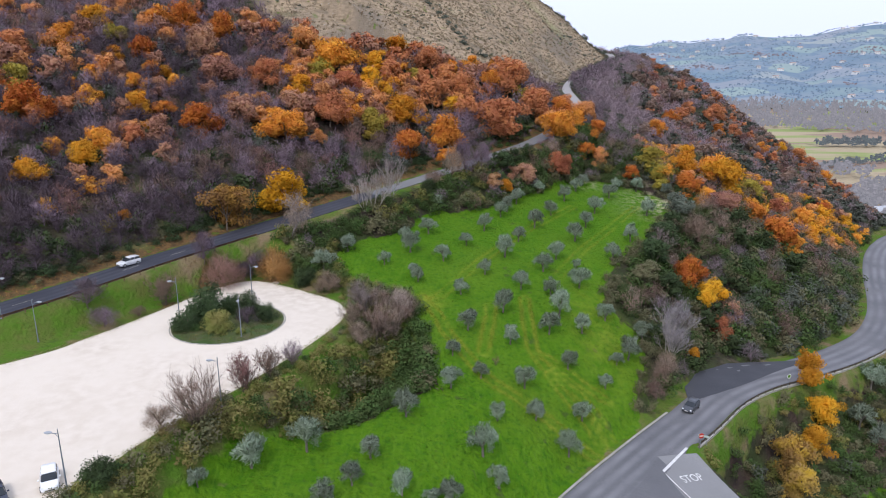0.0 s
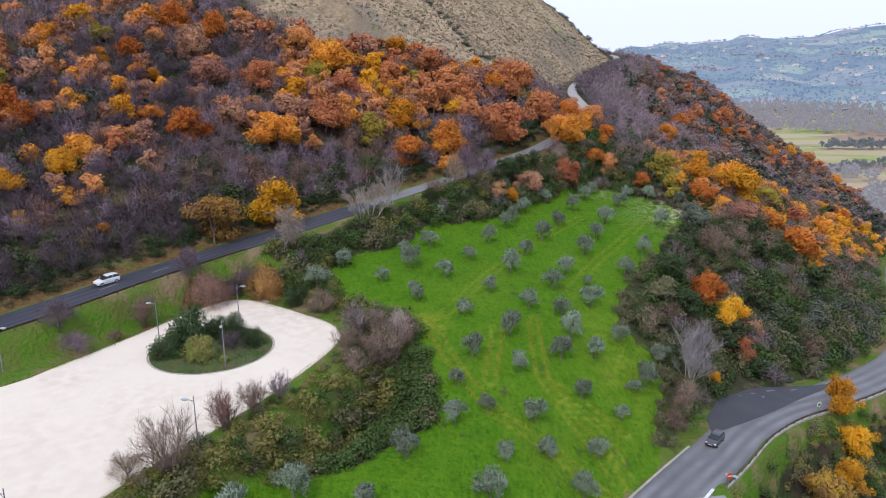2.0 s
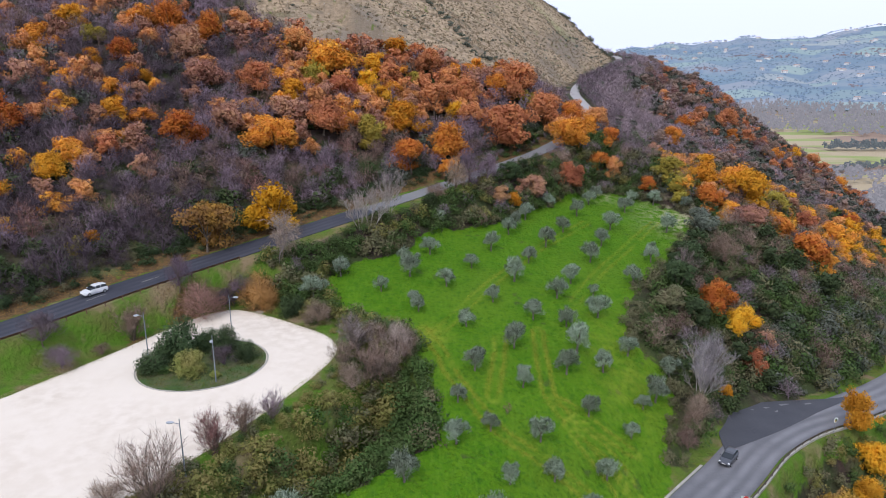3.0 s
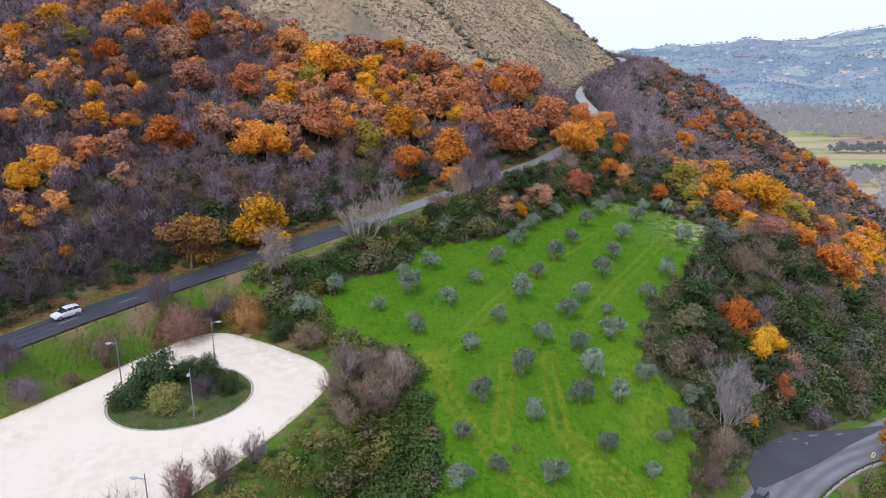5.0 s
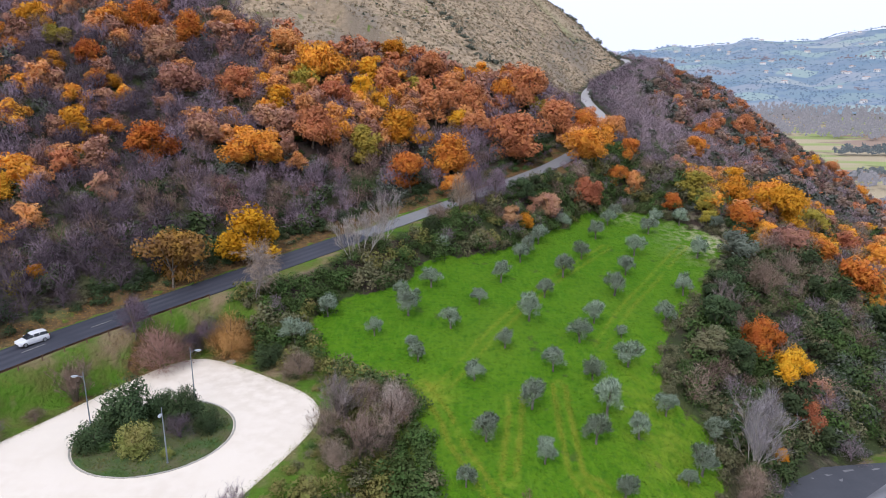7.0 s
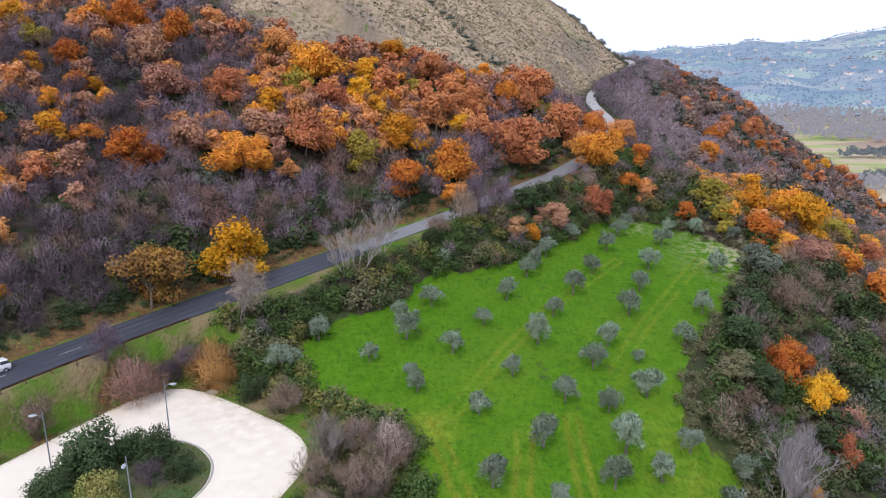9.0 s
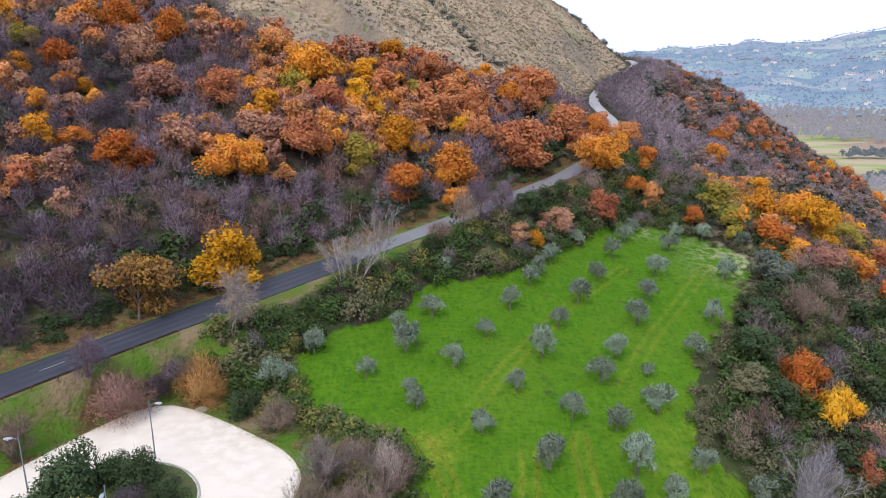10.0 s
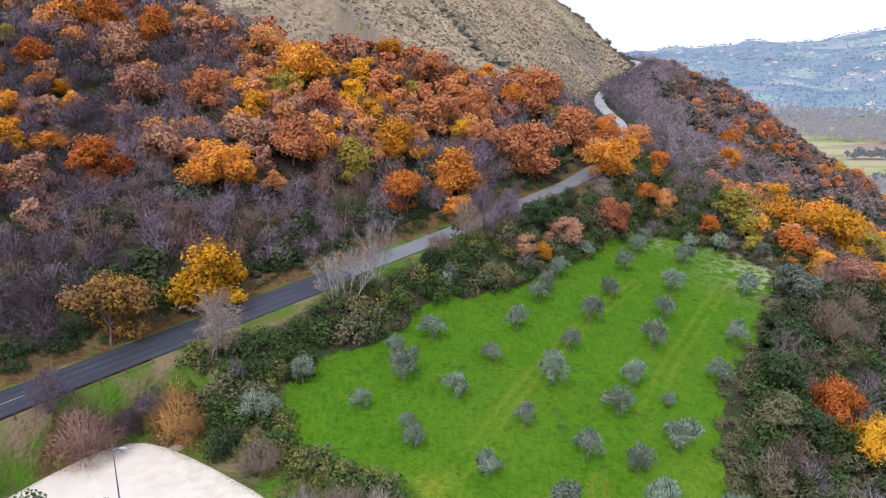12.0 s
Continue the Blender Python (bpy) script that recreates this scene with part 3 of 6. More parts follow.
# places of the trees that stand out: x, y, radius of the crown
GOLD_OAKS = [(-93.7, 201.7, 3.7), (-84.5, 189.1, 2.7), (-71.4, 188.6, 1.9), (-38.1, 196.0, 3.4), (-71.7, 170.3, 3.4), (-65.7, 164.6, 2.2), (-73.7, 146.0, 3.3), (-19.7, 220.7, 3.9), (-15.6, 232.8, 4.4), (-21.4, 212.1, 3.4), (-17.4, 207.5, 3.4), (-10.1, 196.0, 4.8), (2.4, 209.9, 2.9), (70.3, 207.7, 3.2), (65.3, 194.9, 3.5), (75.4, 192.6, 4.6), (183.4, 389.8, 3.5), (55.2, 138.2, 3.3), (46.0, 120.7, 1.2), (15.1, 174.2, 1.4), (-78.6, 134.0, 3.2), (61.0, 103.3, 2.9)]
YELLOW_OAKS = [(-33.0, 149.0, 5.2)]
ORANGE_OAKS_A = [(-95.6, 189.3, 3.7), (-78.2, 193.7, 3.1), (-73.6, 186.9, 2.5), (-64.9, 218.3, 4.6), (-80.0, 210.1, 3.9), (-74.7, 216.2, 5.1), (-75.0, 179.2, 2.8), (-86.5, 171.7, 1.6), (-66.5, 172.5, 2.8), (-56.8, 168.5, 4.5), (-56.2, 166.3, 2.0), (-37.6, 171.7, 5.0), (-72.8, 151.1, 3.4), (-31.4, 213.3, 5.7), (-25.6, 188.5, 2.5), (9.0, 238.4, 2.9), (14.4, 225.1, 4.0), (0.1, 187.8, 5.4), (-8.1, 179.2, 4.4), (1.0, 180.9, 3.0), (36.9, 229.5, 3.5), (32.5, 199.6, 4.6), (44.2, 205.8, 3.1), (39.7, 198.9, 2.7), (51.1, 193.8, 2.2), (64.1, 184.9, 3.3), (67.4, 180.4, 2.5), (75.7, 198.2, 4.7), (81.5, 182.2, 3.3), (82.0, 170.8, 3.8)]
ORANGE_OAKS_B = [(85.4, 169.9, 3.1), (99.2, 190.5, 4.0), (116.0, 213.2, 2.4), (67.0, 226.9, 3.5), (89.4, 283.4, 3.2), (125.7, 329.8, 3.3), (156.1, 351.5, 4.1), (213.8, 396.2, 4.1), (90.4, 346.1, 3.0), (52.0, 142.9, 3.8), (-88.3, 154.6, 4.8), (64.4, 114.7, 3.4), (66.1, 111.3, 3.1), (55.1, 99.6, 3.6), (54.2, 93.5, 3.4)]
OCHRE_OAKS = [(-87.7, 198.1, 2.9), (-34.7, 208.0, 3.4), (-9.0, 221.3, 2.7), (-18.2, 188.2, 4.1), (23.4, 226.2, 2.5), (57.7, 197.0, 3.3), (58.2, 192.2, 2.9), (85.0, 196.1, 3.3), (57.6, 187.3, 2.1), (-95.4, 164.6, 3.8)]
RUST_OAKS = [(-75.2, 204.6, 3.2), (-58.6, 226.9, 3.9), (-47.1, 196.4, 4.5), (-67.9, 157.0, 3.1), (-83.3, 161.7, 2.8), (-41.1, 221.5, 4.4), (-4.8, 229.7, 4.4), (-26.8, 203.3, 4.1), (-15.8, 216.0, 4.1), (-28.6, 185.5, 5.2), (1.1, 225.5, 4.3), (-3.2, 208.7, 5.7), (6.1, 218.9, 4.5), (21.2, 226.8, 5.9), (7.1, 209.0, 3.7), (16.7, 201.8, 6.3), (28.7, 215.0, 5.6), (30.9, 190.2, 3.4), (43.9, 198.6, 2.7), (93.0, 194.3, 3.3), (200.1, 404.5, 4.8), (133.4, 356.8, 4.6), (100.0, 348.4, 3.0), (112.8, 333.8, 3.8), (139.1, 347.4, 4.0), (53.9, 129.2, 2.5), (-86.5, 153.5, 2.9), (-103.4, 179.0, 4.1)]
PINKISH_OAKS = [(-66.6, 203.5, 5.1), (-58.1, 192.3, 4.6), (-79.7, 180.8, 3.1), (-47.4, 172.9, 4.1), (-38.7, 185.8, 3.7), (68.1, 185.6, 2.8), (71.9, 178.1, 3.2), (57.5, 134.2, 2.8), (18.2, 179.2, 1.7), (20.9, 180.2, 2.2), (69.6, 178.1, 2.9)]
OLIVES_A = [(-18.6, 134.5, 1.8), (-22.1, 127.1, 2.1), (-11.1, 130.0, 1.3), (-6.4, 136.6, 2.2), (-7.9, 141.9, 1.5), (-3.1, 147.3, 1.9), (0.1, 133.7, 1.8), (-4.6, 124.4, 1.4), (-5.7, 127.2, 1.1), (4.8, 142.5, 1.5), (9.0, 151.6, 1.8), (7.9, 129.4, 1.5), (3.1, 120.7, 1.6), (13.2, 160.9, 1.7), (15.2, 164.6, 1.7), (17.8, 170.4, 2.0), (16.1, 147.2, 1.6), (12.4, 138.3, 2.2), (20.6, 155.9, 2.1), (25.4, 164.8, 1.8), (30.2, 175.5, 1.8), (24.2, 180.0, 1.8), (34.9, 185.2, 1.9), (37.8, 190.4, 1.7), (23.0, 139.2, 1.7), (28.6, 150.0, 2.2), (36.5, 168.2, 2.1), (32.7, 158.9, 1.9), (42.8, 181.5, 2.0), (46.4, 189.3, 1.7)]
OLIVES_B = [(51.8, 188.5, 2.0), (49.5, 169.2, 2.1), (58.6, 185.0, 1.6), (41.1, 152.1, 1.9), (34.9, 141.3, 1.9), (26.4, 135.2, 1.0), (19.5, 132.7, 2.0), (25.6, 127.3, 2.1), (14.4, 124.4, 1.7), (19.6, 122.9, 1.7), (10.3, 115.2, 2.0), (4.2, 107.8, 1.9), (10.8, 105.0, 1.5), (1.5, 100.0, 1.5), (17.6, 110.1, 1.8), (20.3, 115.9, 2.2), (5.5, 95.0, 1.4), (11.9, 95.2, 1.8), (1.0, 91.7, 1.8), (19.6, 102.8, 1.5), (23.6, 112.9, 1.7), (28.9, 119.0, 1.6), (35.2, 117.9, 1.8), (31.4, 110.9, 2.0), (28.7, 108.3, 1.2), (25.4, 101.8, 1.2), (-1.1, 159.1, 1.5), (-4.9, 84.1, 2.0), (-8.6, 75.9, 1.7), (-16.3, 76.2, 2.3)]
OLIVES_C = [(-22.0, 72.5, 2.2), (7.4, 87.2, 1.5), (5.1, 80.3, 2.2), (6.9, 76.4, 1.7), (-4.7, 71.0, 1.6), (0.9, 71.8, 1.7), (-1.2, 70.8, 1.2), (-13.0, 67.8, 1.7), (-10.4, 71.1, 1.5), (17.0, 85.9, 2.0), (13.1, 89.9, 1.7), (20.2, 93.2, 1.8), (-26.6, 67.4, 1.3), (80.3, 122.1, 2.3), (73.0, 112.1, 2.4), (74.5, 107.5, 2.5)]


# ---------------------------------------------------------------- plants
def unit(v):
    return v / np.maximum(np.linalg.norm(v, axis=1), 1e-6)[:, None]


def leaf_cloud(rng, centres, radii, per, size, lean=0.5, flat=0.8):
    """Three-cornered leaf sprays gathered in clumps. Returns vertices, triangles and soft normals."""
    centres = np.asarray(centres, float)
    c = np.repeat(centres, per, 0)
    r = np.repeat(np.asarray(radii, float), per)
    v = unit(rng.normal(size=(len(c), 3)))
    mid = c + v * (0.45 + 0.65 * rng.rand(len(c)) ** 0.6)[:, None] * r[:, None] * np.array([1, 1, flat])
    n = unit(v * lean + rng.normal(size=v.shape) * (1 - lean) * 0.8 + np.array([0, 0, 0.45]))
    soft = unit(0.6 * v + 0.5 * unit(c - centres.mean(0)) + 0.55 * n + np.array([0, 0, 0.15]))
    n = np.where((n * soft).sum(1, keepdims=True) < 0, -n, n)
    a = unit(np.cross(n, rng.normal(size=v.shape)))
    b = np.cross(n, a)
    s = size * (0.5 + 0.9 * rng.rand(len(c)))[:, None]
    corners = np.stack([mid - a * s - b * s * 0.55, mid + a * s - b * s * 0.55, mid + b * s * 1.1], 1).reshape(-1, 3)
    return corners, np.arange(len(corners)).reshape(-1, 3), np.repeat(soft, 3, 0)


def blades(rng, root, way, length, width, hub=None):
    """Slim tapering blades or fine twigs: arrays of roots and directions. Round a hub they shade as one mass."""
    way = unit(way)
    side = unit(np.cross(way, rng.normal(size=way.shape)))
    own = unit(np.cross(side, way))
    soft = own if hub is None else unit(unit(root - hub) * 0.8 + own * 0.45 + np.array([0, 0, 0.25]))
    if hub is None:
        soft = np.where(own[:, 2:] < 0, -own, own)
    side = np.where((own * soft).sum(1, keepdims=True) < 0, -side, side) * np.broadcast_to(np.asarray(width, float), len(root))[:, None]
    tip = root + way * np.broadcast_to(np.asarray(length, float), len(root))[:, None]
    corners = np.stack([root - side, root + side, tip], 1).reshape(-1, 3)
    return corners, np.arange(len(corners)).reshape(-1, 3), np.repeat(soft, 3, 0)


def joined(pieces):
    """Mesh arrays (vertices, triangles, normals) put together."""
    vs, ts, ns, n = [], [], [], 0
    for v, t, m in pieces:
        vs.append(v)
        ts.append(t + n)
        ns.append(m)
        n += len(v)
    return np.concatenate(vs), np.concatenate(ts), np.concatenate(ns)


def limbs(rng, base, top, spread, count, r, rise=0.55):
    """A trunk that forks into limbs. Returns the mesh arrays and the limb ends."""
    base, top = np.array(base, float), np.array(top, float)
    pieces = []
    fork = base + (top - base) * 0.42 + rng.normal(size=3) * [0.12, 0.12, 0.03] * spread * 0.3
    knots = [base, (base + fork) / 2 + rng.normal(size=3) * [0.06, 0.06, 0] * spread, fork]
    for a, b, ra in zip(knots, knots[1:], (r, r * 0.8)):
        pieces.append(tube(a, b, ra, ra * 0.85, 6))
    ends = []
    for i in range(count):
        ang = 6.283 * (i + rng.rand() * 0.6) / count
        tip = fork + np.array([math.cos(ang) * spread * rng.uniform(0.45, 0.85), math.sin(ang) * spread * rng.uniform(0.45, 0.85), (top[2] - fork[2]) * rng.uniform(rise, 1.0)])
        mid = fork * 0.5 + tip * 0.5 + np.array([0, 0, 0.12 * (top[2] - fork[2])]) * rng.uniform(-0.6, 1)
        pieces += [tube(fork, mid, r * 0.6, r * 0.4, 5), tube(mid, tip, r * 0.4, r * 0.12, 4)]
        ends.append((mid, tip))
    return joined(pieces), ends


def tube(a, b, ra, rb, sides):
    a, b = np.asarray(a, float), np.asarray(b, float)
    d = (b - a) / max(np.linalg.norm(b - a), 1e-6)
    u = np.cross(d, [0.31, 0.52, 0.79])
    u /= np.linalg.norm(u)
    w = np.cross(d, u)
    ang = np.arange(sides) * 6.2832 / sides
    ring = np.cos(ang)[:, None] * u + np.sin(ang)[:, None] * w
    v = np.concatenate([a + ring * ra, b + ring * rb])
    k = np.arange(sides)
    j = (k + 1) % sides
    return v, np.concatenate([np.stack([k, j, j + sides], 1), np.stack([k, j + sides, k + sides], 1)]), np.concatenate([ring, ring])


def crown_clumps(rng, seed, clumps, tall, flat):
    """Clump centres over an uneven crown of several lobes, about one metre in radius."""
    lobes = rng.randint(8, 12)
    v = unit(rng.normal(size=(lobes, 3)))
    v[:, 2] = np.where(v[:, 2] < -0.75, -v[:, 2], v[:, 2])
    hearts = v * rng.uniform(0.45, 0.72, (lobes, 1)) * np.array([1, 1, flat])
    hearts[0] = (rng.uniform(-0.2, 0.2), rng.uniform(-0.2, 0.2), flat * 0.55)
    reach = rng.uniform(0.34, 0.55, lobes)
    pick = rng.randint(lobes, size=clumps)
    w = unit(rng.normal(size=(clumps, 3)))
    w[:, 2] = np.where(w[:, 2] < -0.5, -w[:, 2], w[:, 2])
    centres = hearts[pick] + w * (reach[pick] * rng.uniform(0.45, 1.0, clumps))[:, None] * np.array([1, 1, 0.85])
    k = clumps // 6
    centres[:k] *= 0.55
    turn = np.arctan2(centres[:, 1], centres[:, 0])
    centres[:, :2] *= (1 + 0.12 * np.sin(turn * 2 + seed))[:, None]
    return centres + np.array([0, 0, tall - flat]), rng.uniform(0.2, 0.33, clumps)


def leafy_shape(seed, tall=1.56, clumps=66, per=70, size=0.055, trunk=0.06, flat=1.05, limb_count=6, lean=0.55):
    """A broadleaf tree: trunk mesh arrays, crown mesh arrays."""
    rng = np.random.RandomState(seed)
    wood, ends = limbs(rng, (0, 0, -0.25), (0, 0, tall * 0.85), 0.8, limb_count, trunk)
    return wood, leaf_cloud(rng, *crown_clumps(rng, seed, clumps, tall, flat), per, size, lean)


def olive_shape(seed, tall=1.95, clumps=42, per=86):
    """An olive: short forked trunk, soft round wispy crown of slim sprays."""
    rng = np.random.RandomState(seed)
    wood, ends = limbs(rng, (0, 0, -0.25), (0, 0, tall * 0.8), 0.7, 4 + seed % 3, 0.085)
    v = unit(rng.normal(size=(clumps, 3)))
    v[:, 2] = np.where(v[:, 2] < -0.6, -v[:, 2], v[:, 2])
    centres = v * rng.uniform(0.25, 0.74, (clumps, 1)) * np.array([1, 1, 0.86]) + np.array([0, 0, tall - 0.95])
    turn = np.arctan2(v[:, 1], v[:, 0])
    centres[:, :2] *= (1 + 0.2 * np.sin(turn * 2 + seed) + 0.12 * np.sin(turn * 3 + seed * 2))[:, None]
    c = np.repeat(centres, per, 0)
    w = unit(rng.normal(size=c.shape))
    root = c + w * np.repeat(rng.uniform(0.2, 0.34, clumps), per)[:, None] * rng.uniform(0.1, 0.9, (len(c), 1))
    way = unit(root - np.array([0, 0, 0.7])) * 0.55 + w * 0.45 + rng.normal(size=c.shape) * 0.35 + np.array([0, 0, 0.3])
    return wood, blades(rng, root, way, rng.uniform(0.08, 0.17, len(c)), rng.uniform(0.0165, 0.027, len(c)), np.array([0, 0, tall * 0.4]))


def twig_shape(seed, tall=2.0, clumps=30, per=95, width=0.0046, low=0.0, stems=7):
    """A leafless tree or shrub close by: several stems and fine twigs fanning out of uneven clumps."""
    rng = np.random.RandomState(seed)
    wood, ends = limbs(rng, (0, 0, -0.25), (0, 0, tall * 0.85), 0.7, stems, 0.035, 0.5)
    v = unit(rng.normal(size=(clumps, 3)))
    v[:, 2] = np.abs(v[:, 2]) * 1.1 - 0.15
    centres = v * rng.uniform(0.42, 0.86, (clumps, 1)) * np.array([0.88, 0.88, tall * (0.6 - low * 0.5)]) + np.array([0, 0, tall * (0.2 + low)])
    turn = np.arctan2(v[:, 1], v[:, 0])
    centres[:, :2] *= (1 + 0.25 * np.sin(turn * 2 + seed) + 0.15 * np.sin(turn * 3 + 2 * seed))[:, None]
    centres[:, 2] = np.maximum(centres[:, 2], 0.12)
    c = np.repeat(centres, per, 0)
    hub = np.array([0, 0, tall * 0.1])
    out = unit(c - hub) * 0.8 + rng.normal(size=c.shape) * 0.62 + np.array([0, 0, 0.12])
    root = c + rng.normal(size=c.shape) * 0.14
    reach = np.repeat(rng.uniform(0.16, 0.36, clumps), per) * rng.uniform(0.4, 1.2, len(c))
    fine = blades(rng, root, out, reach, width * rng.uniform(0.6, 1.5, len(c)), np.array([0, 0, tall * 0.3]))
    spokes = blades(rng, np.repeat(hub[None], clumps, 0), centres - hub, np.linalg.norm(centres - hub, axis=1) * 0.95, 0.012)
    return wood, joined([fine, spokes])


def branch_shape(seed, tall=2.2, stems=1, forks=(6, 5, 4), open_by=0.55, droop=0.0, thick=0.05, twigs=9, width=0.0045, low=0.3):
    """A leafless tree near enough to tell its limbs: stems that fork and fork again, and fine twigs at the ends."""
    rng = np.random.RandomState(seed)
    tubes, roots, ways, long = [], [], [], []

    def grow(p, way, length, r, level):
        knots = [p]
        for k in range(3):
            way = way + rng.normal(size=3) * 0.13 + np.array([0, 0, 0.12 - droop * (level + k * 0.4) * 0.32])
            way = way / np.linalg.norm(way)
            knots.append(knots[-1] + way * length / 3)
        for k, (a, b) in enumerate(zip(knots, knots[1:])):
            tubes.append(tube(a, b, r * (1 - 0.22 * k), r * (1 - 0.22 * (k + 1)), 5 if level == 0 else 3))
        last = level == len(forks)
        for i in range(twigs if last else forks[level]):
            u = 3 * rng.uniform(low if level == 0 else 0.25, 1.0)
            k = min(int(u), 2)
            q = knots[k] + (knots[k + 1] - knots[k]) * (u - k)
            out = rng.normal(size=3)
            out -= way * out.dot(way)
            out = way + out / np.linalg.norm(out) * open_by * rng.uniform(0.7, 1.6) + np.array([0, 0, 0.1 - droop * 0.4])
            out = out / np.linalg.norm(out)
            if last:
                roots.append(q), ways.append(out), long.append(length * rng.uniform(0.5, 1.0))
            else:
                grow(q, out, length * rng.uniform(0.45, 0.68), r * 0.5, level + 1)

    for i in range(stems):
        ang = 6.283 * (i + rng.rand() * 0.7) / stems
        tilt = 0.0 if stems == 1 else rng.uniform(0.25, 0.75) * open_by
        grow(np.array([math.cos(ang), math.sin(ang), 0]) * 0.04 * (stems > 1) + np.array([0, 0, -0.15]), np.array([math.cos(ang) * tilt, math.sin(ang) * tilt, 1.0]), tall * rng.uniform(0.5, 0.7), thick, 0)
    fine = blades(rng, np.array(roots), np.array(ways), np.array(long), width, np.array([0, 0, tall * 0.35]))
    return joined(tubes), fine


def bush_shape(seed, clumps=12, per=24, size=0.12, tall=1.15, stray=40):
    """A shrub that leafs to the ground, one metre in radius: stems and leaves."""
    rng = np.random.RandomState(seed)
    wood, _ = limbs(rng, (0, 0, -0.2), (0, 0, tall * 0.8), 0.7, 6, 0.04)
    v = unit(rng.normal(size=(clumps, 3)))
    v[:, 2] = np.abs(v[:, 2])
    centres = v * rng.uniform(0.3, 0.8, (clumps, 1)) * np.array([1, 1, tall]) + np.array([0, 0, 0.1])
    cloud = leaf_cloud(rng, centres, rng.uniform(0.25, 0.42, clumps), per, size, 0.45, 0.85)
    w = unit(rng.normal(size=(stray, 3)))
    w[:, 2] = np.abs(w[:, 2])
    strays = blades(rng, w * 0.75 * np.array([1, 1, tall]), w + rng.normal(size=w.shape) * 0.5, rng.uniform(0.2, 0.5, stray), 0.012, np.array([0, 0, 0.1]))
    return wood, joined([cloud, strays])


SHAPES = {
    "oak": [leafy_shape(10 + k) for k in range(8)],
    "olive": [olive_shape(30 + k) for k in range(8)],
    "small_twiggy": [branch_shape(60 + k, 1.6, 5, (4, 3), 0.7, 0.0, 0.03, 7, 0.008) for k in range(2)],
    "weeping": [branch_shape(70, 2.6, 3, (9, 6, 4), 0.55, 0.28, 0.028, 6, 0.005)],
    "ghost": [branch_shape(72 + k, 2.6, 3, (7, 5, 3), 0.5, 0.0, 0.028, 8, 0.0045) for k in range(3)],
    "plume": [branch_shape(76 + k, 2.7, 4, (9, 6, 4), 0.42, 0.0, 0.028, 8, 0.0034, 0.15) for k in range(2)],
    "fountain": [branch_shape(80 + k, 2.0, 15, (6, 4), 0.6, 0.0, 0.015, 11, 0.004, 0.15) for k in range(4)],
    "shrub": [bush_shape(80 + k, 36, 150, 0.034, 1.3, 120) for k in range(5)],
    "ball": [twig_shape(86 + k, 1.8, 64, 120, 0.0052, 0.0, 9) for k in range(2)],
    "pine": [leafy_shape(90 + k, 2.4, 50, 84, 0.05, 0.05, flat=1.15) for k in range(3)],
    "far_tree": [leafy_shape(100 + k, 2.0, 7, 5, 0.3, 0.05, flat=0.9) for k in range(4)],
    "light_oak": [leafy_shape(110 + k, 1.55, 32, 44, 0.069) for k in range(6)],
    "brush": [twig_shape(120 + k, 1.8, 22, 28, 0.0098, 0.1, 3) for k in range(8)],
    "fine_oak": [leafy_shape(150 + k, 1.6, 84, 90, 0.041, 0.05, flat=1.0, lean=0.4) for k in range(5)],
    "thick": [bush_shape(160 + k, 15, 34, 0.063, 1.15, 24) for k in range(6)],
    "far_brush": [twig_shape(170 + k, 1.9, 13, 24, 0.015, 0.12, 3) for k in range(6)],
    "far_bush": [bush_shape(180 + k, 8, 13, 0.155, 1.15, 8) for k in range(5)],
    "far_oak": [leafy_shape(190 + k, 1.65, 22, 17, 0.117) for k in range(5)],
    "light_pine": [leafy_shape(130 + k, 2.1, 26, 22, 0.1, 0.05, flat=0.95) for k in range(4)],
    "bush": [bush_shape(140 + k, 13, 30, 0.085, 1.15, 24) for k in range(7)],
    "near_brush": [twig_shape(200 + k, 1.9, 24, 40, 0.008, 0.1, 4) for k in range(7)],
    "haze": [twig_shape(210 + k, 2.1, 40, 100, 0.0042, 0.12) for k in range(4)],
    "shock": [twig_shape(220 + k, 1.75, 46, 100, 0.0046, 0.0, 9) for k in range(4)],
}
MESHES = {}
for kind, shapes in SHAPES.items():
    for k, (wood, crown) in enumerate(shapes):
        MESHES[kind, k] = (shade_smooth(quick_mesh("trunk", *wood)), quick_mesh("crown", *crown))


def plant(kind, name, x, y, size, leaves, bark, label, category, group="", tall=1.0, pick=None, rng=random, z=None):
    """One tree or shrub: an Empty at its foot with trunk and crown."""
    k = rng.randrange(len(SHAPES[kind])) if pick is None else pick % len(SHAPES[kind])
    top = new(name)
    top.matrix_basis = Matrix.LocRotScale((x, y, (ground_z(x, y) if z is None else z) - 0.05), Euler((0, 0, rng.uniform(0, 6.28))), (size, size, size * tall))
    wood, crown = MESHES[kind, k]
    part("trunk" if kind not in ("shrub", "ball") else "stem", wood, bark, top)
    part("crown" if kind not in ("shrub", "ball") else "foliage", crown, leaves, top)
    return tagged(top, label, category, group)


